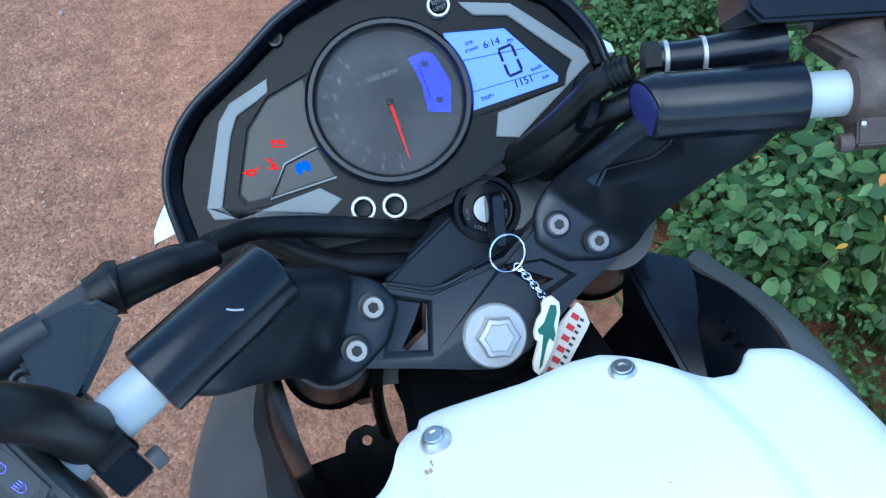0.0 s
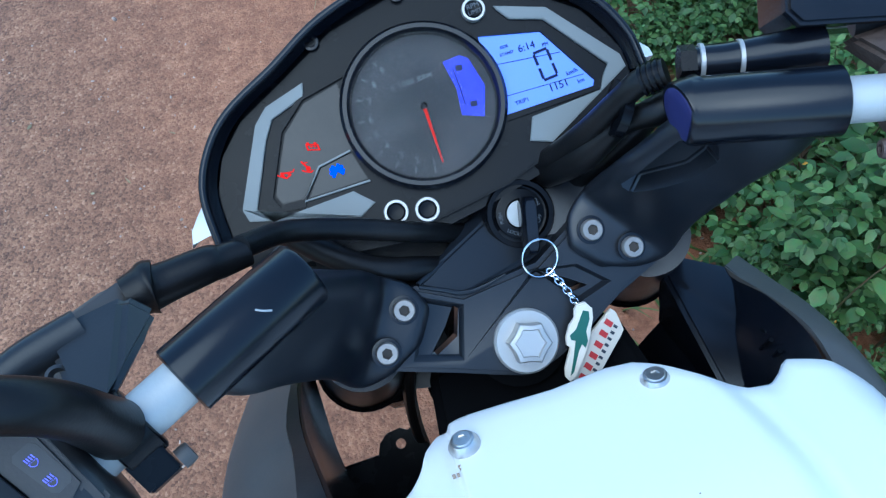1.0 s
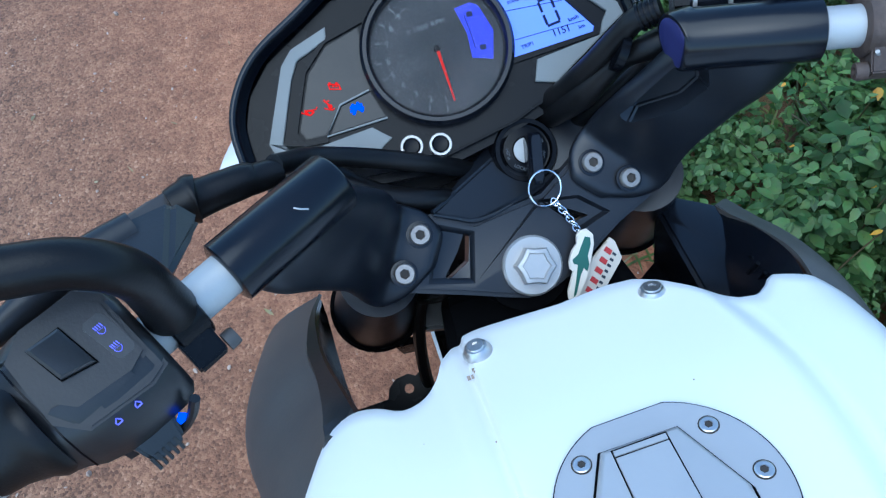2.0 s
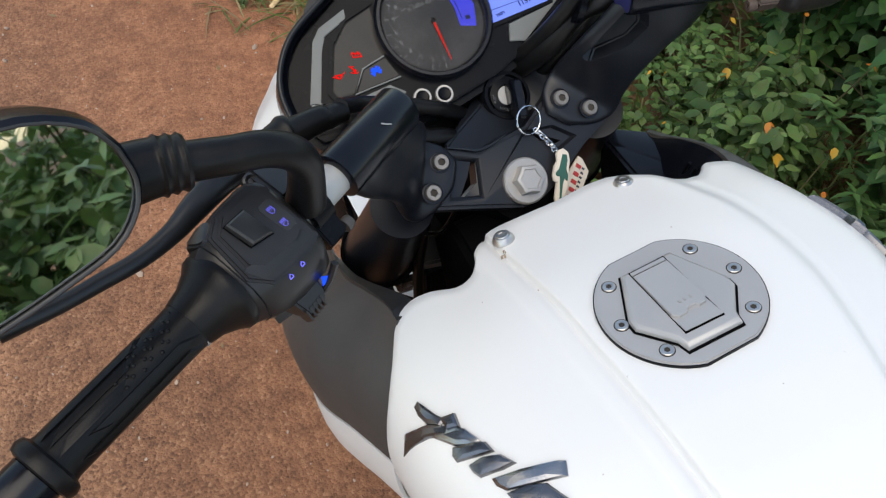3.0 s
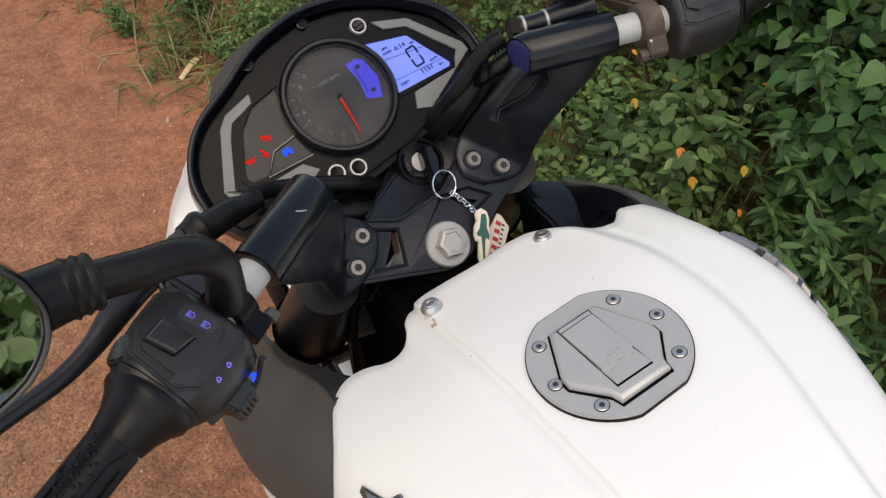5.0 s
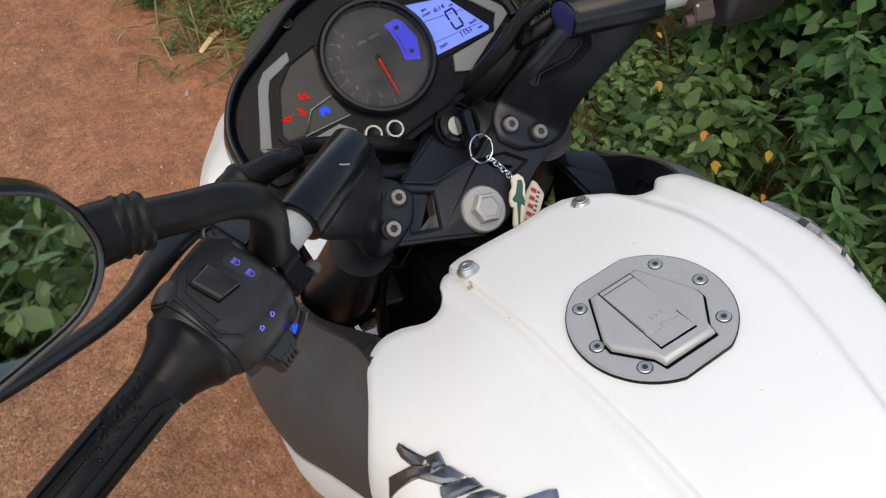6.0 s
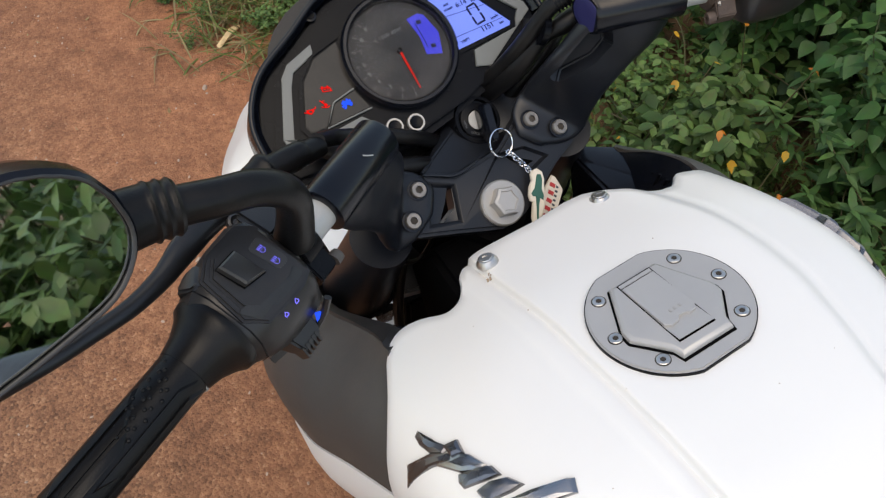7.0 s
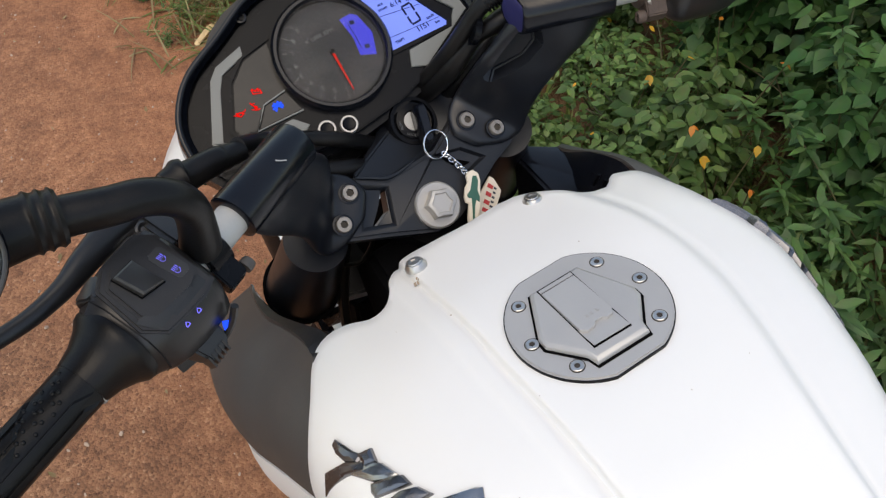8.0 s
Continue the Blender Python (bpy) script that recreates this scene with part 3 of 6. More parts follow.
def loose_stones():
    r = random.Random(3)
    bm = bmesh.new()
    for _ in range(900):
        x, y = r.uniform(-1.8, 0.6), r.uniform(0.1, 2.6)
        s = r.uniform(0.0012, 0.0040) if r.random() < 0.94 else r.uniform(0.004, 0.009)
        bmesh.ops.create_icosphere(bm, subdivisions=1, radius=s, matrix=Matrix.LocRotScale((x, y, max(ground_height(x, y), 0) + s * 0.25), Euler((r.random(), r.random(), r.random() * 6)), (1.3, 0.9, 0.6)))
    ob = part("gravel", bm, material("pale_grit", (0.36, 0.27, 0.21), 0.85, var=0.35, scale=8), None, "", 30)
    tagged(ob, "loose grit scattered on the road", "gravel", kind="stuff")


loose_stones()


def litter():
    """Dead leaf bits and short twigs blown onto the road."""
    r = random.Random(31)
    vs, fs = [], []
    for _ in range(90):
        x, y = r.uniform(-1.5, 0.5), r.uniform(0.2, 2.4)
        sz = r.uniform(0.008, 0.026)
        add_leaf(vs, fs, (x, y, max(ground_height(x, y), 0) + 0.003), r.uniform(0, math.tau), r.uniform(0.0, 0.2), sz, sz * r.uniform(0.12, 0.5), OVATE, r, r.uniform(-0.3, 0.3))
    tagged(mesh_part("leaf_litter", vs, fs, STRAW, None), "dead leaf bits and twigs lying on the road", "leaf litter", kind="stuff")


litter()


# ---- the motorcycle ----
bike = tagged(new("motorcycle"), "white and black motorcycle leaning on its side stand", "motorcycle")
bike.matrix_world = BIKE
# height of the tank's spine, by distance forward of the filler cap
SPINE = [(-0.36, 1.015), (-0.32, 1.040), (-0.25, 1.075), (-0.18, 1.092), (-0.12, 1.0945), (-0.07, 1.0885), (-0.03, 1.0795), (0, 1.0712), (0.03, 1.0625), (0.06, 1.050), (0.10, 1.029), (0.12, 1.019), (0.14, 1.009)]
# half section: sideways, drop below the spine, where the sheet ends in front
FLANK = [(0, 0, 0.137), (0.03, 0, 0.139), (0.05, 0.0004, 0.140), (0.0585, 0.0008, 0.139), (0.0608, 0.0020, 0.138), (0.0632, 0.0068, 0.136), (0.0690, 0.0050, 0.134), (0.077, 0.0052, 0.1265), (0.082, 0.0060, 0.116), (0.092, 0.0065, 0.1045),
         (0.106, 0.008, 0.1020), (0.121, 0.010, 0.1115), (0.137, 0.014, 0.1155), (0.1535, 0.019, 0.1055), (0.172, 0.028, 0.072), (0.186, 0.042, 0.050), (0.195, 0.062, 0.038), (0.200, 0.090, 0.028), (0.198, 0.130, 0.015), (0.188, 0.190, 0.0)]


# the far flank turns down sooner: sideways and drop, point by point
FLANK_FAR = [(0, 0), (0.03, 0), (0.05, 0.0003), (0.060, 0.0005), (0.0655, 0.0018), (0.0725, 0.0076), (0.0765, 0.0092), (0.0800, 0.0096), (0.083, 0.0099), (0.092, 0.0112), (0.106, 0.0128), (0.123, 0.0155), (0.138, 0.0198), (0.1495, 0.0270), (0.160, 0.039), (0.1675, 0.055), (0.172, 0.076), (0.174, 0.105), (0.172, 0.145), (0.165, 0.200)]
FLANK = [tuple(float(v) for v in q) for q in smooth_line(FLANK, 3)]
FLANK_FAR = [tuple(float(v) for v in q) for q in smooth_line(FLANK_FAR, 3)]


def spine(y):
    return float(np.interp(y, [p[0] for p in SPINE], [p[1] for p in SPINE]))


def flank(side, k, y):
    x, drop, _ = FLANK[k]
    if side > 0:
        x, drop = FLANK_FAR[k]
        w = float(np.interp(y, [-0.36, -0.25, -0.174, -0.137, -0.08, -0.03, 0.0], [0.45, 0.54, 0.66, 0.745, 0.875, 0.975, 1.0]))
        w *= 1 + math.exp(-((x - 0.070) / 0.030) ** 2) * float(np.interp(y, [-0.2, -0.12, -0.083, -0.04, 0.0, 0.05, 0.09, 0.137], [0.02, 0.09, 0.17, 0.245, 0.28, 0.29, 0.22, 0.08]))
    else:
        w = float(np.interp(y, [-0.36, -0.25, -0.12, 0.0, 0.14], [0.55, 0.74, 0.92, 1.0, 1.0]))
        w *= 1 + math.exp(-((x - 0.063) / 0.022) ** 2) * float(np.interp(y, [-0.36, -0.2, -0.12, -0.05, 0.03], [0.16, 0.16, 0.12, 0.05, 0]))
    return Vector((side * x * w, y, spine(y) - drop))


def front(side, k):
    """How far forward the sheet reaches; the far side has a notch of its own."""
    if side < 0 or k >= 50:
        return FLANK[k][2]
    return float(np.interp(flank(1, k, 0.1).x, [0, 0.03, 0.05, 0.064, 0.079, 0.094, 0.106, 0.116, 0.122, 0.145, 0.170, 0.2], [0.137, 0.139, 0.1365, 0.128, 0.112, 0.099, 0.0975, 0.104, 0.111, 0.104, 0.072, 0.028]))


def tank_skin():
    cols = [(-1, k) for k in range(len(FLANK) - 1, 0, -1)] + [(1, k) for k in range(len(FLANK))]
    rows = 34
    rings = []
    for j in range(-3, rows + 1):
        ring = []
        for side, k in cols:
            yf = front(side, k)
            if j < 0:
                dy, dz = ((-0.012, -0.024), (0.001, -0.014), (0.002, -0.004))[j + 3]
                q = flank(side, k, yf)
                ring.append(q + Vector((0, dy, dz)))
            else:
                ring.append(flank(side, k, yf + (-0.34 - yf) * (j / rows) ** 1.1))
        rings.append(ring)
    return loft(rings, closed=False)


tank = part("fuel_tank", tank_skin(), WHITE, bike, "white painted fuel tank with creased shoulders", smooth=50)


def socket_bolt(name, parent, m, r=0.0063, h=0.006, mat=BOLT_RUST, cone=1.0):
    """A round-headed bolt with a hexagon socket."""
    seg = 24
    prof = [(r * cone, 0), (r, h * 0.7), (r * 0.88, h)]
    bm = lathe(prof, seg)
    top = [f for f in bm.faces if all(abs(v.co.z - h) < 1e-6 for v in f.verts)]
    bmesh.ops.delete(bm, geom=top, context="FACES_ONLY")
    hexa = [[(0.5 * r * math.cos(a), 0.5 * r * math.sin(a), z) for a in [i * math.pi / 3 for i in range(6)]] for z in (h, h * 0.35)]
    ring = sorted([v for v in bm.verts if abs(v.co.z - h) < 1e-6], key=lambda v: math.atan2(v.co.y, v.co.x) % (2 * math.pi))
    hv = [[bm.verts.new(p) for p in row] for row in hexa]
    for i in range(6):
        a, b = hv[0][i], hv[0][(i + 1) % 6]
        four = [ring[(4 * i + k) % seg] for k in range(5)]
        for k in range(4):
            bm.faces.new((four[k], four[k + 1], a if k < 2 else b))
        bm.faces.new((four[2], b, a))
        bm.faces.new((a, b, hv[1][(i + 1) % 6], hv[1][i]))
    bm.faces.new(hv[1])
    ob = part(name, bm, mat, parent, "", 30, m)
    if parent.parent is None or parent.parent.parent is None:
        part("socket", loft([[(0.47 * r * math.cos(i * math.pi / 3), 0.47 * r * math.sin(i * math.pi / 3), z) for i in range(6)] for z in (h * 0.3, h * 0.62)]), BROWN_BLACK, ob, "", 0, m)
    return ob


# top clamp and its fittings
def carve(bm, tool):
    """bm with the shape of tool cut out of it."""
    obs = []
    for name, b in (("a", bm), ("b", tool)):
        bmesh.ops.recalc_face_normals(b, faces=b.faces)
        me = bpy.data.meshes.new(name)
        b.to_mesh(me)
        b.free()
        obs.append(new(name, me))
    mod = obs[0].modifiers.new("cut", "BOOLEAN")
    mod.operation, mod.object, mod.solver = "DIFFERENCE", obs[1], "EXACT"
    dg = bpy.context.evaluated_depsgraph_get()
    out = bmesh.new()
    out.from_mesh(obs[0].evaluated_get(dg).to_mesh())
    for o in obs:
        me = o.data
        bpy.data.objects.remove(o)
        bpy.data.meshes.remove(me)
    return out


def mm(*pts):
    return [Vector(p) / 1000 for p in pts]


clamp_outline = [(-97, 25), (-76, 13), (-43, -2.5), (-22, -13), (-9, -19), (10, -19.5), (32, -13), (50, -4), (66, 3), (92, 11), (99, 30), (84, 50), (62, 58), (50, 52), (24, 40), (-24, 40), (-47, 55), (-90, 62), (-100, 40)]
clamp_body = plate(clamp_outline, -0.026, -0.006, (), 0.003)
# shallow pockets in its webs, each with a slot right through
for rim, slot in (([(-46.5, 48), (-25.5, 34.5), (-38, 3.5), (-66, 15)], [(-31.8, 36), (-29.4, 33), (-36, 18), (-51, 12.5), (-54, 14.3), (-40.6, 26)]), ([(20, 37), (46, 30), (62, 12), (40, 8)], [(26, 34), (48.5, 15), (35, 15)])):
    cx, cy = sum(p[0] for p in rim) / 4, sum(p[1] for p in rim) / 4
    low = [(cx + (x - cx) * 0.80, cy + (y - cy) * 0.80, -10.5) for x, y in rim]
    clamp_body = carve(clamp_body, hull(mm(*[(x, y, -5.9) for x, y in rim], *[(cx + (x - cx) * 1.1, cy + (y - cy) * 1.1, 4) for x, y in rim], *low)))
    hole = plate(slot, -0.05, 0.02)
    clamp_body = carve(clamp_body, hole)
bmesh.ops.bevel(clamp_body, geom=[e for e in clamp_body.edges if len(e.link_faces) == 2 and e.calc_face_angle(0) > 0.6 and e.calc_length() > 0.004], offset=0.0008, segments=1, affect="EDGES", clamp_overlap=True)
clamp = part("top_clamp", clamp_body, CAST, bike, "black cast top clamp of the fork", 30, STEER)
# the part of the clamp that slopes down to the ignition lock, with a raised rib along its edge
part("lock_bridge", hull(mm((-47, 55, -8), (-24, 40, -9), (20, 39, -20), (50, 46, -26), (4, 69, -36), (12, 84, -40), (46, 86, -40), (55, 62, -32), (-40, 52, -26), (40, 40, -30), (10, 80, -52), (46, 84, -52)), 0.0015), CAST, clamp, "", 30, STEER)
part("edge_rib", tube(mm((-46, 55.5, -7.2), (-21, 62, -20.4), (4, 69, -33.8)), [0.0016, 0.0022, 0.0018], 10, 4), CAST, clamp, "", 40, STEER)
part("hub_step", tube(mm((-46, 54, -6.6), (-34, 47, -6.4), (-24, 41, -6.2), (-12, 39.5, -6.4), (4, 41, -6.6)), [0.0010, 0.0014, 0.0016, 0.0012, 0.0006], 8, 4), CAST, clamp, "", 40, STEER)
nut_flange = part("stem_nut", lathe([(0.0195, -0.007), (0.0195, -0.003), (0.0182, -0.0015), (0.0125, -0.0015)]), ALU, clamp, "silver stem nut with a wide flange", 30, STEER)
six = [[((0.0132 if i % 2 else 0.0108) * k * math.cos(i * math.pi / 6 + 0.15), (0.0132 if i % 2 else 0.0108) * k * math.sin(i * math.pi / 6 + 0.15), z) for i in range(12)] for k, z in ((1, -0.002), (1, 0.0065), (0.93, 0.0078), (0.72, 0.0082), (0.66, 0.0068))]
part("hexagon", loft(six), ALU, nut_flange, "", 30, STEER)

# handlebar: one tapering riser, cover and bar to a side, in the steering's own axes
BAR, ALONG = Vector((0.0995, 0.0900, 0.0935)), Vector((0.918, -0.320, 0.233)).normalized()


def bar_frame(side, s):
    """Axes at s metres along a bar: z outwards along it, y forward and up."""
    z = ALONG.copy()
    up = Vector((0, 0, 1))
    y = (up - z * up.dot(z)).normalized()
    x = y.cross(z)
    m = Matrix((x, y, z)).transposed().to_4x4()
    m.translation = BAR + z * s
    if side < 0:
        m = Matrix.Diagonal((-1, 1, 1, 1)) @ m
    return STEER @ m


def riser_body():
    """A cast web of oval sections that widens from the bolt pad to the whole length of the bar cover."""
    spans = [((62, 22, -7), (46, 43, -7)), ((66, 20, -5.2), (46.5, 47, -5.2)), ((80, 14, -5.2), (51, 58, -5.2)), ((95, 13, -4.6), (60, 66, -4.6)), ((104, 17, 0), (66, 70, 0)), ((109, 25, 12), (68.5, 73, 12)), ((115, 33.5, 32), (71, 76, 32)), ((124, 39.5, 48), (75, 79, 48)), ((135, 45, 62), (83, 82.5, 62)), ((147, 50, 78), (92, 87, 78)), ((156, 58, 92), (98, 89, 88)), ((161, 68.6, 107.5), (102, 89.2, 94))]
    half = [0.0045, 0.0056, 0.0058, 0.0060, 0.0066, 0.0074, 0.0080, 0.0085, 0.0095, 0.0115, 0.0140, 0.0150]
    spans = [tuple(Vector(p) / 1000 for p in q) for q in spans]
    rings = []
    for i, (a, b) in enumerate(spans):
        way = sum(spans[min(i + 1, len(spans) - 1)], Vector()) - sum(spans[max(i - 1, 0)], Vector())
        thin = (b - a).cross(way).normalized() * half[i]
        rings.append([(a + b) / 2 + (b - a) / 2 * math.copysign(abs(math.cos(q)) ** 0.55, math.cos(q)) + thin * math.copysign(abs(math.sin(q)) ** 0.75, math.sin(q)) for q in np.linspace(0, 2 * math.pi, 32, endpoint=False)])
    fine = [[Vector(p) for p in row] for row in zip(*[smooth_line(line, 3) for line in zip(*rings)])]
    return loft(fine)


POCKET_RIM = mm((71.2, 66.2, 36.3), (77.0, 60.2, 35.5), (101.9, 56.7, 62.5), (111.4, 62.6, 80.5), (108.1, 72.6, 92.0), (93.5, 79.5, 88.0))


for side in (-1, 1):
    mloc = Matrix.Diagonal((side, 1, 1, 1))
    arm = riser_body()
    if side > 0:
        mid, out = sum(POCKET_RIM, Vector()) / 6, Vector((-0.50, -0.68, 0.53))
        arm = carve(arm, hull([mid + (p - mid) * 1.04 + out * 0.004 for p in POCKET_RIM] + [mid + (p - mid) * 1.04 + out * 0.03 for p in POCKET_RIM] + [mid + (p - mid) * 0.74 - out * 0.0095 for p in POCKET_RIM], 0.0015))
    arm.transform(STEER @ mloc)
    riser = part("handlebar_riser", arm, CAST, bike, "black cast handlebar riser bolted to the top clamp", 40)
    part("bar_cover", lathe([(0.0150, -0.002), (0.0165, 0), (0.0168, 0.0685), (0.0150, 0.0695), (0.0112, 0.0695)]), GLOSS, riser, "glossy black bar cover", 40, bar_frame(side, 0))
    part("bar", lathe([(0.0111, 0.06), (0.0111, 0.20)]), STEEL, riser, "bare steel handlebar tube", 40, bar_frame(side, 0))
    if side > 0:
        slant = bar_frame(side, 0) @ pose(0, 0, -0.001) @ Vector((-0.34, 0.20, -0.92)).to_track_quat("Z", "Y").to_matrix().to_4x4()
        part("plug_collar", lathe([(0.0158, -0.008), (0.0164, 0.0030), (0.0158, 0.0042), (0.0140, 0.0042)], 36), GLOSS, riser, "", 40, slant)
        part("end_plug", lathe([(0.0139, 0.000), (0.0139, 0.0046), (0.0128, 0.0052), (0.006, 0.0054)], 32), BLUE_CAP, riser, "dark blue plastic plug", 40, slant)
    for x, y, z in ((0.0597, 0.0460, 0.0), (0.0780, 0.0276, 0.0025)):
        part("bolt_seat", lathe([(0.0085, 0), (0.0085, 0.0012), (0.0070, 0.0014)]), GLOSS, riser, "", 40, STEER @ pose(side * x, y, z))
        socket_bolt("bolt", riser, STEER @ pose(side * x, y, z + 0.0008, 0, 0, 20), 0.0066, 0.0042)

# instrument cluster
cluster_outline = [(-142, -30), (-139, 0), (-127, 22), (-107, 39), (-73, 53), (-36, 69), (8, 75), (50, 66), (85, 48), (115, 22), (128, -5), (130, -27), (122, -42), (95, -52), (60, -62), (20, -68), (-30, -72), (-60, -66), (-100, -58), (-130, -52)]
cluster = part("instrument_panel", plate(cluster_outline, -0.035, -0.004, (), 0.006), BLACK, bike, "black motorcycle instrument panel, switched on", 30, CLUSTER)
part("tachometer_ring", lathe([(0.0495, -0.006), (0.0495, 0.006), (0.0475, 0.009), (0.0450, 0.009), (0.0430, 0.005), (0.0425, -0.002)], 64), GLOSS, cluster, "", 30, CLUSTER)
dial = part("dial", lathe([(0.043, -0.003), (0.043, 0.0005), (0.0, 0.0005)], 64), DIAL, cluster, "dusty dark tachometer face, lightened for reflected sky", 30, CLUSTER)
part("needle", plate([(-1.0, 0), (1.0, 0), (-2.1, -35), (-2.9, -35)], 0.002, 0.0030), NEEDLE, dial, "glowing red needle", 30, CLUSTER)
part("fuel_display", plate([(20.4, 19.9), (31.0, 19.9), (35.3, 16.2), (38.4, -2.2), (31.2, -19.3), (19.0, -13.5), (22, 2)], 0.0006, 0.0012), FUEL, dial, "blue backlit fuel display", 30, CLUSTER)
part("speed_display", plate([(46, 26), (81.3, 14.8), (100.4, -24.3), (98.5, -27.2), (43, -23.3)], -0.0038, -0.0011), LCD, cluster, "pale blue backlit speed display", 30, CLUSTER)
part("silver_trim", plate([(-60.9, 40.5), (-86.6, 35.3), (-96.2, 27.7), (-122.3, -15.6), (-121.0, -23.4), (-59.5, -46.0), (-48.5, -41.3), (-57.9, -30.3), (-107.5, -28.4), (-114.2, -18.6), (-93.6, 17.2), (-85.6, 27.2), (-63.4, 32.6)], -0.004, 0.001, (), 0.0005), SILVER, cluster, "silver trim piece", 30, CLUSTER)
part("silver_trim", plate([(62.7, 36.0), (67.0, 28.7), (85.7, 21.0), (111.4, -18.6), (106.0, -24.0), (101.5, -31.2), (57.4, -30.4), (50.6, -43.2), (63.0, -49.0), (121.0, -24.0), (120.4, -15.9), (90.1, 26.9), (61.2, 39.5)], -0.004, 0.001, (), 0.0005), SILVER, cluster, "silver trim piece", 30, CLUSTER)

# filler cap
cap_outline = [(52.8 * math.cos(a), 52.8 * math.sin(a)) for lo, hi in ((-70, 70), (110, 250)) for a in np.linspace(radians(lo), radians(hi), 26)]
part("cap_gap", plate([(x * 1.012, y * 1.012) for x, y in cap_outline], -0.010, 0.0009), BLACK, tank, "", 30, CAP)
cap = part("filler_cap", plate(cap_outline, -0.010, 0.0022, (), 0.001), ALU_DARK, bike, "grey painted aluminium filler cap with six bolts", 30, CAP)
# front bolts of the tank
for side, x, y, z in ((-1, -0.0553, 0.1212, 1.0166), (1, 0.0514, 0.1203, 1.0146)):
    m = pose(x, y, z, -24, side * 3, 0)
    rs = random.Random(3 + side)
    for _ in range(9):
        u, v = rs.uniform(-0.005, 0.007) + 0.006 * side, rs.uniform(-0.016, -0.011)
        part("dirt_smear", box(u, u + rs.uniform(0.0008, 0.003), v, v + rs.uniform(0.0003, 0.0009), -0.002, 0.0010), GRIME, tank, "", 0, m)
    seat = part("bolt_collar", lathe([(0.0088, 0.001), (0.0088, 0.0022), (0.0064, 0.0062), (0.0050, 0.0064)]), FASTENER, tank, "", 40, m)
    socket_bolt("bolt", seat, m @ pose(0, 0, 0.003), 0.0055, 0.0042, FASTENER)

# filler cap bolts, lid and flap
for x, y in ((31.6, 29.6), (42.4, 0), (30.2, -32), (-31.6, -29.9), (-42.3, 1), (-30.4, 32.2)):
    part("bolt_seat", lathe([(0.0050, 0.0018), (0.0050, 0.0024), (0.0045, 0.0024)], 24), BROWN_BLACK, cap, "", 40, CAP @ pose(x / 1000, y / 1000, 0))
    socket_bolt("bolt", cap, CAP @ pose(x / 1000, y / 1000, 0.0021), 0.0043, 0.0010, FASTENER)
lid_line = [(-20.5, 33.5), (17.5, 33.0), (33.0, -5.5), (32.5, -12.5), (18.5, -30.5), (16.5, -38.5), (-22.0, -37.5), (-23.5, -29.5), (-38.5, -8.0), (-38.0, 0.0)]
part("lid_gap", plate([(x * 1.045, y * 1.045 - 0.3) for x, y in lid_line], 0.0016, 0.0027), SHADE_BLACK, cap, "", 30, CAP)
lid = part("cap_lid", loft([[(x * k / 1000, y * k / 1000, z) for x, y in lid_line] for k, z in ((1.0, 0.0020), (1.0, 0.0040), (0.985, 0.0052), (0.93, 0.0066), (0.90, 0.0068))]), ALU_DARK, cap, "", 30, CAP)
part("lid_groove", plate([(-16.2, 31.2), (11.2, 31.2), (10.4, -30.0), (-17.6, -29.0)], 0.0064, 0.0070), SHADE_BLACK, lid, "", 30, CAP)
# a sloping finger well behind the key flap
part("finger_well", loft([[(-0.0168, -0.0130, z + 0.0001), (0.0097, -0.0130, z + 0.0001), (0.0097, -0.0290, z + 0.0011), (-0.0168, -0.0280, z + 0.0011)] for z in (0.0066, 0.0072)]), ALU_DARK, lid, "", 20, CAP)
part("hinge_strip", plate([(-15.5, 30.6), (10.6, 30.4), (10.4, 27.0), (-15.6, 27.3)], 0.0066, 0.0073, (), 0.0003), ALU_DARK, lid, "", 30, CAP)
flap_line = [(-15.6, 26.4), (10.2, 26.2), (9.6, -12.5), (7.2, -16.3), (2.2, -16.6), (0.2, -14.6), (-4.8, -14.4), (-7.2, -17.0), (-13.2, -17.6), (-16.6, -14.2)]
part("key_flap", loft([[(x * k / 1000, y * k / 1000, 0.0066 + h + (0.0016 if y < 20 else 0.0) * f) for x, y in flap_line] for h, f, k in ((0.0, 0, 1.0), (0.0010, 1, 1.0), (0.0014, 1, 0.985))]), ALU_DARK, lid, "", 25, CAP)
for x0 in (-7.0, -3.6, 0.8):
    part("worn_stamp", plate([(x0, -7), (x0 + 1.6, -7), (x0 + 1.6, -9.4), (x0, -9.4)], 0.0090, 0.0098), ALU, lid, "", 30, CAP)

base_line = [(-1, k) for k in range(39, 0, -1)] + [(1, k) for k in range(40)]
part("tank_base", loft([[flank(s, k, front(s, k)) + Vector((0, dy, dz)) for s, k in base_line] for dy, dz in ((-0.006, -0.018), (-0.010, -0.060), (-0.025, -0.150))], closed=False), SHADE_BLACK, bike, "black underside of the tank", 40)


# ---- black side scoops in front of the tank, and the white panels under them ----
def line_at(line, u):
    pts = np.array(line)
    return np.array([np.interp(u, np.linspace(0, 1, len(pts)), pts[:, i]) for i in range(3)])


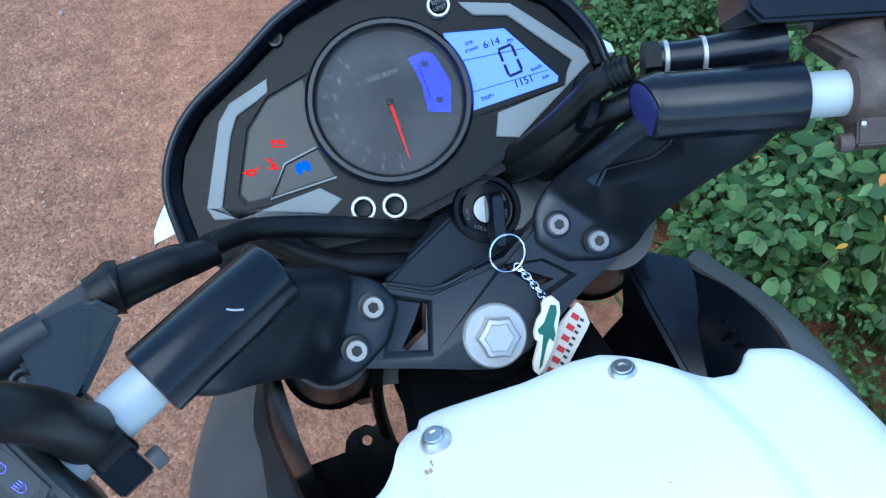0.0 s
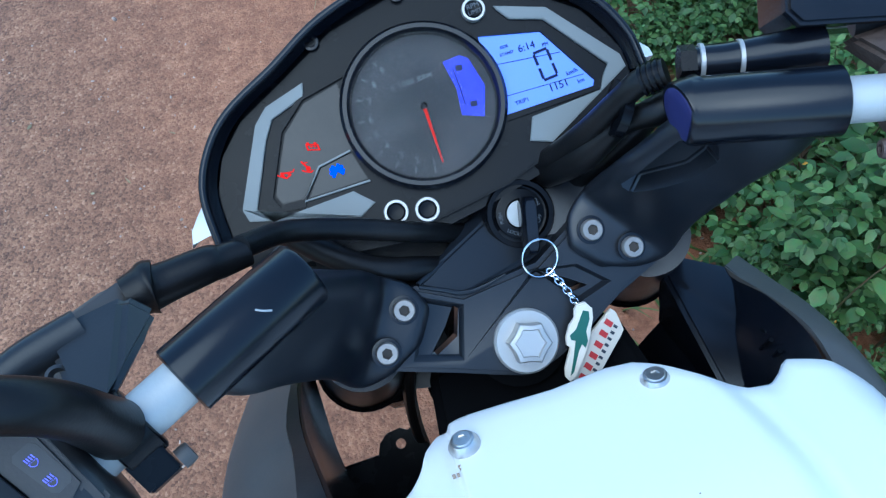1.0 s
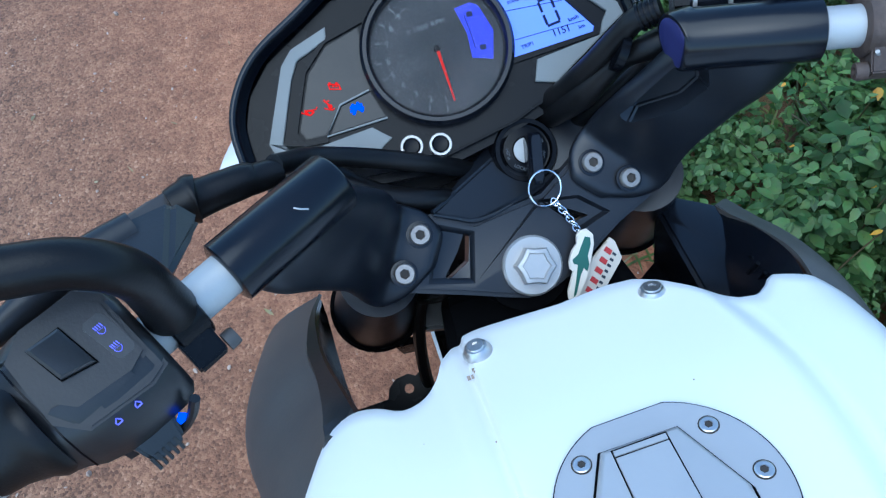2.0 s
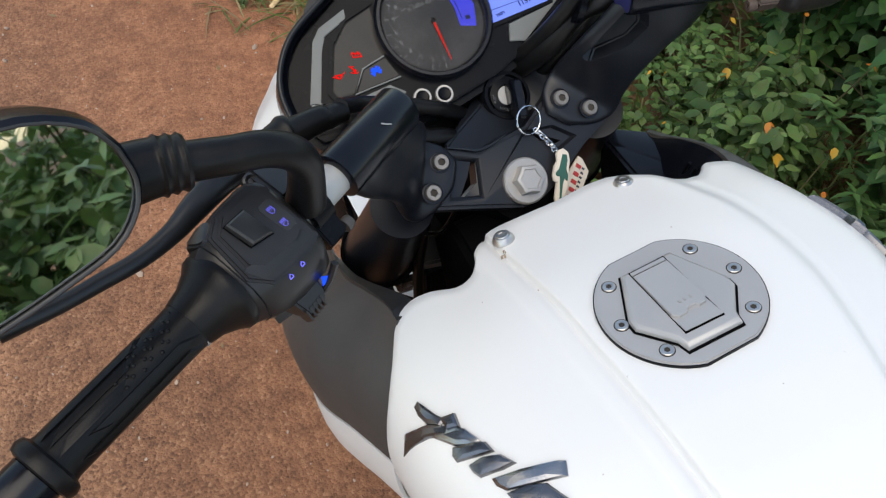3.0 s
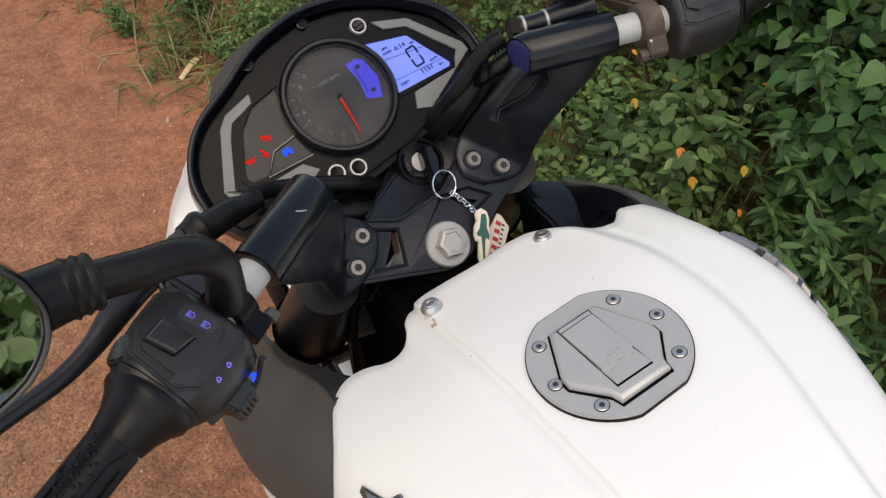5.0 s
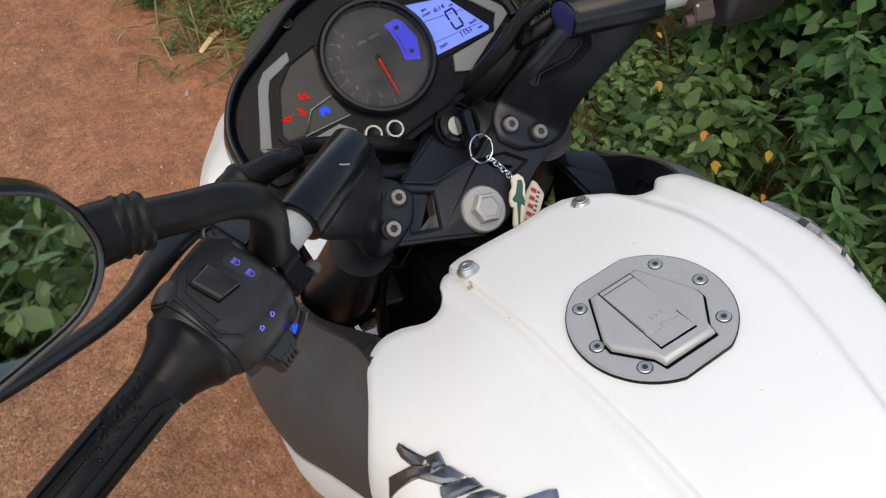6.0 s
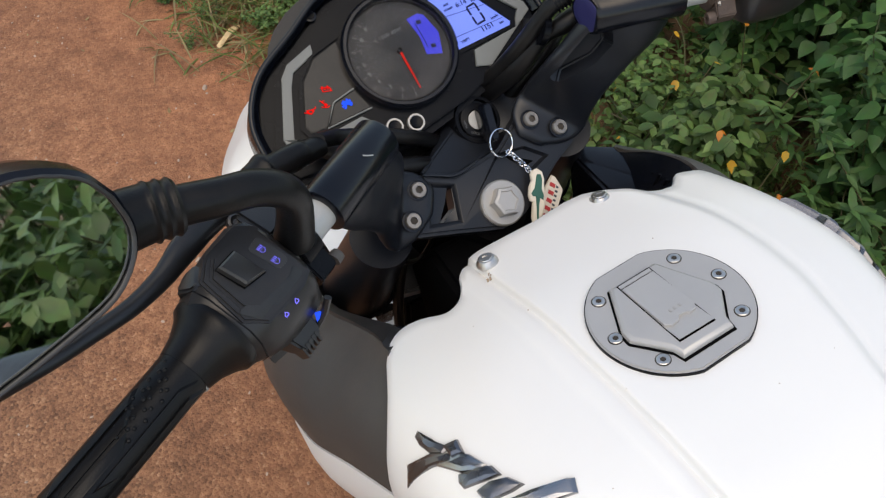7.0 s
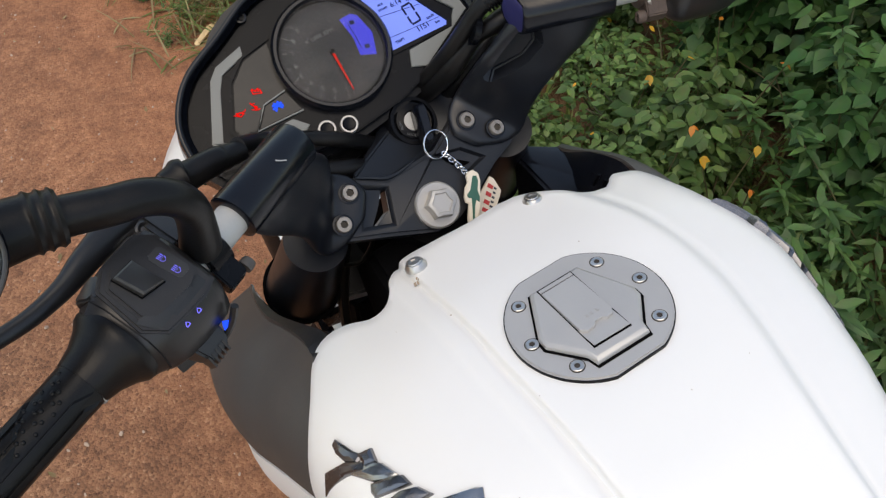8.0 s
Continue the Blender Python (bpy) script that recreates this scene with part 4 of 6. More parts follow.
# edges of a scoop by side: along its top, along the white panel, against the tank, round its mouth
TOP = {-1: smooth_line([(0.1535, 0.1045, 1.0095), (0.1530, 0.130, 0.9930), (0.1575, 0.168, 0.961), (0.1635, 0.200, 0.937), (0.1615, 0.245, 0.902), (0.1560, 0.290, 0.860)], 6),
       1: smooth_line([(0.1535, 0.1045, 1.0095), (0.1540, 0.130, 1.010), (0.1500, 0.165, 0.997), (0.1450, 0.205, 0.975)], 6)}
LOW = {-1: smooth_line([(0.1985, 0.030, 0.958), (0.2120, 0.085, 0.915), (0.2260, 0.150, 0.850), (0.2240, 0.240, 0.740)], 6),
       1: smooth_line([(0.1985, 0.030, 0.958), (0.2080, 0.085, 0.915), (0.2160, 0.150, 0.850), (0.2200, 0.235, 0.740)], 6)}
BACK = smooth_line([(0.1535, 0.1045, 1.0095), (0.1760, 0.064, 0.998), (0.1890, 0.047, 0.982), (0.1985, 0.030, 0.958)], 6)
NOSE = {-1: smooth_line([(0.1560, 0.290, 0.860), (0.1840, 0.285, 0.830), (0.2100, 0.265, 0.790), (0.2240, 0.240, 0.740)], 6),
        1: smooth_line([(0.1450, 0.205, 0.975), (0.1680, 0.226, 0.935), (0.1960, 0.240, 0.850), (0.2200, 0.235, 0.740)], 6)}
SWELL = {-1: (0.034, 0.0, 0.022), 1: (0.010, 0.0, 0.003)}


def coons(u, v, side):
    """The sheet between the four edges: u forward, v downward."""
    top, low, nose = TOP[side], LOW[side], NOSE[side]
    t, l, b, n = line_at(top, u), line_at(low, u), line_at(BACK, v), line_at(nose, v)
    c = (1 - u) * (1 - v) * np.array(top[0]) + u * (1 - v) * np.array(top[-1]) + (1 - u) * v * np.array(low[0]) + u * v * np.array(low[-1])
    p = (1 - v) * t + v * l + (1 - u) * b + u * n - c
    return p + np.array(SWELL[side]) * 4 * u * (1 - u * 0.4) * v * (1 - v)


def trim_right(p, side):
    """The far side sits a little lower and closer in."""
    if side > 0:
        p = np.array(p)
        k = max(0.0, min(1.0, (p[1] - 0.05) / 0.14))
        p = np.array((0.12 + (p[0] - 0.12) * (0.80 + 0.2 * k), p[1], p[2] - 0.036 * k))
    return p


def turned_sheet(fn, nu, nv, thick, side):
    """A sheet of real thickness, its edge closed."""
    bm = bmesh.new()
    grids = []
    for off in (0, 1):
        rows = []
        for j in range(nv + 1):
            row = []
            for i in range(nu + 1):
                u, v, e = i / nu, j / nv, 1e-3
                p = fn(u, v, side)
                if off:
                    du, dv = fn(min(u + e, 1), v, side) - fn(max(u - e, 0), v, side), fn(u, min(v + e, 1), side) - fn(u, max(v - e, 0), side)
                    n = np.cross(du, dv)
                    n = n / (np.linalg.norm(n) + 1e-12)
                    n = n if n[0] < 0 else -n
                    p = p + n * thick
                p = trim_right(p, side)
                row.append(bm.verts.new((side * p[0], p[1], p[2])))
            rows.append(row)
        grids.append(rows)
    for rows in grids:
        for a, b in zip(rows, rows[1:]):
            for i in range(nu):
                bm.faces.new((a[i], a[i + 1], b[i + 1], b[i]))
    o, q = grids
    rim = [(0, i) for i in range(nu)] + [(j, nu) for j in range(nv)] + [(nv, i) for i in range(nu, 0, -1)] + [(j, 0) for j in range(nv, 0, -1)]
    for (j, i), (l, k) in zip(rim, rim[1:] + rim[:1]):
        bm.faces.new((o[j][i], o[l][k], q[l][k], q[j][i]))
    return bm


BAND = smooth_line([(0.132, 0.112, 1.006), (0.142, 0.145, 0.978), (0.155, 0.198, 0.934), (0.1575, 0.245, 0.900), (0.1545, 0.288, 0.859)], 6)
SILL = smooth_line([(0.130, 0.100, 0.800), (0.150, 0.170, 0.790), (0.163, 0.228, 0.780), (0.161, 0.262, 0.812), (0.154, 0.287, 0.855)], 6)


def top_band(u, v, side):
    return (1 - v) * line_at(TOP[-1], u) + v * line_at(BAND, u)


def inner_wall(u, v, side):
    if side < 0:
        return (1 - v) * line_at(BAND, u) + v * line_at(SILL, u) + np.array((0.006 * math.sin(math.pi * v), 0, 0))
    t = line_at(TOP[1], u)
    return t + np.array((-0.004 - 0.075 * v ** 0.7 + 0.006 * u, 0.010 * v * (1 - u), -0.004 - 0.13 * v))


def lower_panel(u, v, side):
    l = line_at(LOW[side], u)
    return l + np.array((0.001 + 0.008 * math.sin(v * 3.0) - 0.05 * v * v, -0.03 * v, -0.003 - 0.17 * v))


for side in (-1, 1):
    scoop = part("side_scoop", turned_sheet(coons, 20, 16, 0.003, side), SCOOP, bike, "matt charcoal plastic side scoop in front of the tank", 30)
    part("scoop_lining", turned_sheet(inner_wall, 14, 6, 0.003, side), GLOSS, scoop, "glossy black inner wall of the scoop", 30)
    if side < 0:
        part("top_band", turned_sheet(top_band, 14, 2, 0.003, side), SHROUD, scoop, "", 30)
    for k in range(3 if side > 0 else 0):
        part("lining_slot", tube([(side * (0.1345 - 0.001 * k), 0.118 + 0.008 * k, 0.978), (side * (0.130 - 0.001 * k), 0.120 + 0.008 * k, 0.955)], 0.0016, 8, 3), BLACK, scoop)
    if side > 0:
        socket_bolt("bolt", scoop, pose(side * 0.1365, 0.143, 0.964, 0, side * -75, 0), 0.004, 0.002, BLACK)
    part("side_panel", turned_sheet(lower_panel, 14, 8, 0.003, side), WHITE, bike, "white painted side panel under the scoop", 30)
part("scoop_floor", hull([(0.104, 0.216, 0.944), (0.114, 0.229, 0.941), (0.148, 0.206, 0.938), (0.150, 0.120, 0.955), (0.104, 0.120, 0.945), (0.104, 0.210, 0.880), (0.140, 0.200, 0.880), (0.140, 0.120, 0.880), (0.104, 0.120, 0.880)], 0.003), GLOSS, bike, "", 30)

# ---- fork, yokes and front wheel, seen through the gaps ----
for side in (-1, 1):
    lead = 0.010 if side > 0 else 0.0
    top, foot = Vector((side * 0.098, 0.217 + lead, 0.975)), Vector((side * 0.112, 0.268 + lead, 0.850))
    axle = Vector((side * 0.100, 0.555, 0.310))
    down = (axle - foot).normalized()
    leg = part("fork_leg", tube([foot, foot + down * 0.05, foot + down * 0.14], [0.0205, 0.0205, 0.0205], 24, 4), ALU, bike, "dull metal fork tube", 40)
    part("fork_cover", tube([top, top.lerp(foot, 0.3), top.lerp(foot, 0.9), foot], [0.027, 0.029, 0.034, 0.036], 32, 4), CAST, leg, "glossy black cover round the fork top", 40)
    part("lower_clamp_ring", tube([foot - down * 0.006, foot + down * 0.006], 0.038, 32, 2), SHADE_BLACK, leg, "", 40)
    part("dust_seal", tube([foot + down * 0.030, foot + down * 0.046], 0.027, 28, 2), RUBBER, leg, "", 40)
    part("fork_slider", tube([foot + down * 0.046, foot + down * 0.30, axle], [0.025, 0.0245, 0.023], 24, 3), STEEL, leg, "grey metal fork slider", 40)
part("reflector_bracket", hull([(-0.110, 0.250, 0.815), (-0.088, 0.246, 0.820), (-0.106, 0.250, 0.785), (-0.090, 0.250, 0.780), (-0.109, 0.245, 0.812), (-0.090, 0.241, 0.816)], 0.001), BLACK, bike, "", 30)
part("frame_neck", hull([(x * w, y, z) for w in (-1, 1) for x, y, z in ((0.074, 0.100, 0.965), (0.064, 0.200, 0.945), (0.058, 0.255, 0.860), (0.090, 0.100, 0.800), (0.058, 0.230, 0.760))], 0.006), SHADE_BLACK, bike, "black frame neck behind the fork", 30)
# added dark block that keeps the gap beside the fork black
part("gap_shield", hull([(x, y, z) for x in (-0.073, 0.085) for y, z in ((0.245, 0.800), (0.275, 0.790), (0.285, 0.500), (0.315, 0.500))], 0.004), SHADE_BLACK, bike, "black shield added to close the gap beside the fork", 30)
part("lower_clamp", plate([(-125, 25), (-110, -5), (-40, -28), (40, -28), (110, -5), (125, 25), (105, 55), (40, 40), (-40, 40), (-105, 55)], -0.015, 0.012, (), 0.003), CAST, bike, "black cast lower fork clamp", 30, pose(0, 0.262, 0.835, 24, 0, 5))
part("steering_head", tube([STEER @ Vector((0, 0, -0.02)), STEER @ Vector((0, 0, -0.20))], 0.030, 24, 3), SHADE_BLACK, bike, "", 40)


def wheel(y, r, width, name):
    rings = []
    for a in np.linspace(0, 2 * math.pi, 48, endpoint=False):
        c, s = math.cos(a), math.sin(a)
        rings.append([(math.cos(b) * width, c * (r - 0.06 + 0.06 * math.sin(b)), s * (r - 0.06 + 0.06 * math.sin(b))) for b in np.linspace(0, 2 * math.pi, 16, endpoint=False)])
    bm = loft(rings + rings[:1], caps=False)
    bmesh.ops.remove_doubles(bm, verts=bm.verts, dist=1e-5)
    tyre = part(name, bm, RUBBER, bike, "black rubber tyre on a cast wheel", 40, pose(0, y, r + 0.006))
    part("rim", loft([[(x, rr * math.cos(a), rr * math.sin(a)) for a in np.linspace(0, 2 * math.pi, 48, endpoint=False)] for x, rr in ((-0.03, r - 0.115), (-0.035, r - 0.085), (0.035, r - 0.085), (0.03, r - 0.115), (-0.03, r - 0.115))], caps=False), BLACK, tyre, "", 30, pose(0, y, r + 0.006))
    part("hub", tube([(-0.06, y, r + 0.006), (0.06, y, r + 0.006)], 0.035, 20, 2), BLACK, tyre, "", 30)
    for k in range(5):
        a = k * math.tau / 5
        part("spoke", tube([(0, y + 0.03 * math.cos(a), r + 0.006 + 0.03 * math.sin(a)), (0, y + (r - 0.1) * math.cos(a), r + 0.006 + (r - 0.1) * math.sin(a))], [0.016, 0.012], 10, 2), BLACK, tyre)


wheel(0.56, 0.30, 0.052, "front_wheel")
wheel(-0.80, 0.31, 0.066, "rear_wheel")
fender = [[(0.076 * math.sin(b), 0.56 + (0.335 + 0.018 * math.cos(b)) * math.cos(a), 0.306 + (0.335 + 0.018 * math.cos(b)) * math.sin(a)) for b in np.linspace(-1.5, 1.5, 11)] for a in np.linspace(radians(35), radians(158), 20)]
part("front_fender", loft(fender, closed=False), WHITE, bike, "white painted front mudguard", 30)

# frame, engine and rear, mostly out of sight
part("frame", tube([(0, 0.13, 0.90), (0, 0.05, 0.86), (0, -0.15, 0.84), (0, -0.40, 0.80)], 0.045, 16, 5), BLACK, bike, "black steel frame", 40)
part("engine", hull([(x * w, y, z) for w in (-1, 1) for x, y, z in ((0.11, 0.14, 0.70), (0.13, 0.12, 0.42), (0.14, -0.25, 0.36), (0.15, -0.30, 0.62), (0.10, -0.10, 0.82), (0.08, 0.10, 0.84), (0.10, 0.05, 0.27), (0.10, -0.25, 0.27))], 0.02), SHADE_BLACK, bike, "black engine block", 30)
part("air_box", hull([(x * w, y, z) for w in (-1, 1) for x, y, z in ((0.13, 0.06, 0.93), (0.14, -0.30, 0.92), (0.12, -0.30, 0.80), (0.10, 0.04, 0.82))], 0.01), SHADE_BLACK, bike, "", 30)
part("seat", loft([[(w * 0.5 * math.cos(a) * (1.0 if math.sin(a) > 0 else 0.8), y, z + 0.045 * math.sin(a)) for a in np.linspace(0, 2 * math.pi, 20, endpoint=False)] for y, z, w in ((-0.33, 0.99, 0.16), (-0.42, 0.90, 0.24), (-0.60, 0.845, 0.28), (-0.75, 0.86, 0.25), (-0.80, 0.92, 0.22), (-1.00, 0.95, 0.18), (-1.10, 0.96, 0.10))]), RUBBER, bike, "black seat", 40)
part("tail", hull([(x * w, y, z) for w in (-1, 1) for x, y, z in ((0.10, -0.40, 0.86), (0.08, -0.40, 0.76), (0.09, -1.05, 0.93), (0.05, -1.18, 0.93), (0.07, -1.05, 0.84), (0.10, -0.75, 0.82))], 0.012), WHITE, bike, "white tail panel", 30)
for side in (-1, 1):
    part("swing_arm", tube([(side * 0.10, -0.28, 0.40), (side * 0.09, -0.80, 0.316)], [0.028, 0.022], 12, 3), BLACK, bike)
part("side_stand", tube([(-0.12, -0.10, 0.30), (-0.20, -0.06, 0.12), (-0.235, -0.04, -0.022)], [0.012, 0.011, 0.014], 12, 4), BLACK, bike, "", 40)
part("horn_bracket", plate([(-170, 0), (-132, 0), (-128, 9), (-120, 15), (-108, 16), (-102, 12), (-97, 15), (-92, 2), (-84, -14), (-60, -30), (-55, -120), (-160, -120), (-176, -40)], -0.004, 0.0, [circle(-111, 3, 4.5, 10)], 0.001), BLACK, bike, "black sheet metal bracket", 30, pose(0, 0.227, 0.755, 25, 0, 0))
part("brake_cable", tube([(-0.062, 0.235, 0.95), (-0.083, 0.235, 0.86), (-0.092, 0.232, 0.78), (-0.094, 0.225, 0.70)], 0.0055, 10, 5), RUBBER, bike)
part("wire", tube([(-0.086, 0.225, 0.925), (-0.076, 0.228, 0.905), (-0.060, 0.228, 0.898), (-0.046, 0.228, 0.915), (-0.040, 0.228, 0.94)], 0.0022, 8, 5), RUBBER, bike)
# ---- instrument cluster details ----
def words(text, size, m, depth=0.0003, spacing=1.0):
    """Raised lettering in the built-in font, centred on m."""
    cu = bpy.data.curves.new("lettering", "FONT")
    cu.body, cu.size, cu.extrude, cu.align_x, cu.align_y, cu.space_character = text, size, depth, "CENTER", "CENTER", spacing
    ob = new("lettering", cu)
    bm = bmesh.new()
    bm.from_mesh(ob.evaluated_get(bpy.context.evaluated_depsgraph_get()).to_mesh())
    bpy.data.objects.remove(ob)
    bpy.data.curves.remove(cu)
    bm.transform(m)
    return bm


def at(x, y, z=0.0, turn=0.0):
    return CLUSTER @ pose(x / 1000, y / 1000, z, 0, 0, turn)


def ribbon(pts, width, z0, z1):
    """A flat bar of millimetre width along a bent line."""
    p = [np.array(q, float) for q in pts]
    left, right = [], []
    for i, q in enumerate(p):
        d = p[min(i + 1, len(p) - 1)] - p[max(i - 1, 0)]
        n = np.array((-d[1], d[0])) / np.linalg.norm(d) * width / 2
        left.append(tuple(q + n))
        right.append(tuple(q - n))
    return plate(left + right[::-1], z0, z1)


# hood round the face, with a lip
hood = [(-142, -32), (-139, 0), (-127, 22), (-107, 39), (-73, 53), (-36, 69), (8, 75.5), (50, 67), (85, 48), (115, 22), (128, -5), (130, -28)]
part("hood_lip", tube([(x / 1000, y / 1000, 0.004 + 0.006 * math.sin(i / 11 * math.pi)) for i, (x, y) in enumerate(hood)], 0.0026, 10, 5), GLOSS, cluster, "", 40, CLUSTER)
skirt = []
line = smooth_line([(x / 1000, y / 1000) for x, y in hood], 4)
for k, (grow, z) in enumerate(((1.0, 0.008), (1.02, -0.004), (1.025, -0.025), (0.98, -0.050), (0.90, -0.075))):
    skirt.append([CLUSTER @ Vector((x * grow, y * grow, z)) for x, y in line])
part("hood", loft(skirt, closed=False), GLOSS, cluster, "glossy black hood of the cluster", 30)
inner = [(-128, -40), (-131, -16), (-100, 32), (-62, 47), (-40, 58), (0, 62), (45, 52), (62, 44), (93, 31), (124, -12), (124, -24), (100, -42), (64, -53), (30, -62), (-30, -66), (-58, -54), (-110, -44)]
slope = [[CLUSTER @ Vector((x * k, y * k, z)) for x, y in line] for k, z in ((0.992, 0.0052), (0.972, 0.0016), (0.950, -0.0018))]
part("hood_slope", loft(slope, closed=False), GLOSS, cluster, "", 40)
part("face_plate", plate(inner, -0.005, -0.0015, (), 0.0012), BLACK, cluster, "", 30, CLUSTER)
for x, y, r in ((-47.2, 61.0, 3.2), (11, 68.5, 3.2)):
    part("screw_cap", lathe([(r / 1000, -0.002), (r / 1000, 0.0012), (r * 0.6 / 1000, 0.0012), (r * 0.5 / 1000, 0.0002)], 20), BLACK, cluster, "", 30, at(x, y))
    part("screw_ring", lathe([(r * 1.5 / 1000, -0.002), (r * 1.5 / 1000, -0.0006), (r * 1.2 / 1000, -0.0004)], 24), GLOSS, cluster, "", 30, at(x, y))
part("warning_panel", plate([(-41.4, 32.8), (-65.3, 29), (-82.2, 16.6), (-101.1, -15.1), (-99.1, -21.4), (-86.6, -23.5), (-71.1, -9.2), (-49, -8)], -0.0016, -0.0006, (), 0.0005), PANEL, cluster, "dark tinted panel of warning lamps", 30, CLUSTER)
part("panel_frame", ribbon([(-38, 36), (-65.3, 32.5), (-84.5, 19), (-104.5, -15.1), (-102, -24), (-86.6, -27)], 3.0, -0.003, 0.0006), BLACK, cluster, "", 30, CLUSTER)
part("lamp_panel", plate([(-50, -8.8), (-70.4, -10.4), (-84, -24.3), (-47, -27.0)], -0.0014, -0.0002, (), 0.0004), PANEL, cluster, "", 30, CLUSTER)
part("lamp_frame", ribbon([(-50.5, -7.4), (-71.1, -9.2), (-86.5, -24.9), (-46.3, -28.2)], 1.1, -0.002, 0.0010), SILVER, cluster, "thin silver frame", 30, CLUSTER)
# warning lamps: battery, oil, temperature, and a blue mark
for pts, holes in (([(-73.4, 6.4), (-66.4, 3.6), (-66.4, -0.4), (-73.6, 2.4)], [[(-72.6, 5.2), (-67.3, 3.1), (-67.3, 0.6), (-72.7, 2.9)]]),):
    part("battery_lamp", plate(pts, -0.0004, 0.0, holes), LED_RED, cluster, "glowing red battery lamp", 0, CLUSTER)
part("battery_mark", join(ribbon([(-71.3, 3.9), (-69.9, 3.3)], 0.8, -0.0004, 0.0), ribbon([(-69.2, 3.1), (-67.9, 2.5)], 0.8, -0.0004, 0.0), ribbon([(-72.6, 6.6), (-71.2, 6.0)], 0.9, -0.0004, 0.0), ribbon([(-68.6, 5.1), (-67.2, 4.5)], 0.9, -0.0004, 0.0)), LED_RED, cluster, "", 0, CLUSTER)
part("oil_lamp", join(plate([(-93.5, -3.6), (-89.0, -5.0), (-87.6, -7.2), (-91.3, -8.6), (-94, -6.4)], -0.0004, 0.0, [[(-92.3, -5.0), (-89.8, -5.9), (-89.4, -7.0), (-91.2, -7.6)]]), ribbon([(-89, -5.4), (-86.2, -5.8), (-85.2, -4.6)], 0.7, -0.0004, 0.0), ribbon([(-94, -5.8), (-95.8, -4.4)], 0.7, -0.0004, 0.0)), LED_RED, cluster, "glowing red oil lamp", 0, CLUSTER)
part("temperature_lamp", join(ribbon([(-79.6, -2.2), (-77.8, -6.2)], 1.1, -0.0004, 0.0), plate(circle(-77.3, -7.6, 1.5, 12), -0.0004, 0.0), ribbon([(-81.2, -7.2), (-79.8, -8.4), (-78.4, -9.3), (-76.6, -10.2), (-75.0, -9.6)], 0.7, -0.0004, 0.0), ribbon([(-78, -3.6), (-76.4, -4.2)], 0.6, -0.0004, 0.0)), LED_RED, cluster, "glowing red temperature lamp", 0, CLUSTER)
part("blue_lamp", join(*[ribbon([(-62.2 - 4.6 * math.cos(a), -15.5 - 4.2 * math.sin(a)), (-62.2 + 4.6 * math.cos(a + 0.3), -15.5 + 4.2 * math.sin(a + 0.3))], 1.7, -0.0002, 0.0002 + 0.0001 * i) for i, a in enumerate((0.1, 0.75, -0.6, -1.1))]), LED_BLUE, cluster, "glowing blue lamp", 0, CLUSTER)
# buttons with bright rings
for x, y, r in ((-39.4, -51.6, 7.5), (-21.8, -57.2, 7.5), (49.5, 41.7, 7.2)):
    button = part("button", lathe([(r * 0.71e-3, -0.004), (r * 0.71e-3, 0.0018), (r * 0.60e-3, 0.0030), (r * 0.35e-3, 0.0026)], 28), BLACK, cluster, "black push button in a bright ring", 30, at(x, y))
    part("button_ring", lathe([(r * 1.0e-3, -0.003), (r * 1.0e-3, 0.0016), (r * 0.95e-3, 0.0026), (r * 0.76e-3, 0.0026), (r * 0.70e-3, 0.001)], 32), ALU, button, "bright metal ring", 30, at(x, y))
part("lettering", join(words("RPM", 0.0042, at(49.5, 43.3, 0.0034, -3)), words("LIMIT", 0.0036, at(49.5, 39.6, 0.0034, -3))), MARK, cluster, "", 0)
# numbers round the tachometer
for text, x, y in (("1", -7.1, -32.1), ("2", -16.0, -28.0), ("3", -23.4, -21.6), ("4", -29.1, -13.4), ("5", -32.6, -4.7), ("6", -32.0, 4.5), ("7", -28.4, 14.7), ("8", -22.3, 23.0), ("9", -14.5, 28.6)):
    part("numeral", words(text, 0.0052, at(x, y, 0.0008)), MARK, dial, "", 0)
    n = math.hypot(x, y)
    part("tick", ribbon([(x / n * 36.5, y / n * 36.5), (x / n * 40.0, y / n * 40.0)], 0.7, 0.0005, 0.0008), MARK, dial, "", 0, CLUSTER)
part("lettering", words("x 1000 RPM", 0.0046, at(-1.0, 16.4, 0.0008, -4), spacing=1.15), MARK, dial, "", 0)
part("needle_hub", lathe([(0.0020, 0.0005), (0.0020, 0.0032), (0.0014, 0.0036)], 20), BLACK, dial, "", 30, CLUSTER)
for y0 in (13.5, -9.5):
    part("fuel_mark", ribbon([(26.0, y0), (30.0, y0 - 1)], 3.4, 0.0012, 0.0015), SEGMENT, dial, "", 0, CLUSTER)
part("fuel_mark", ribbon([(24.5, 14), (24.0, 0), (23.0, -9)], 0.6, 0.0012, 0.0015), SEGMENT, dial, "", 0, CLUSTER)
part("dial_glass", lathe([(0.0432, 0.0056), (0.0432, 0.0062), (0.0, 0.0070)], 48), GLASS, cluster, "slightly dusty clear dial glass, veiled for sky reflection", 40, CLUSTER).visible_shadow = False
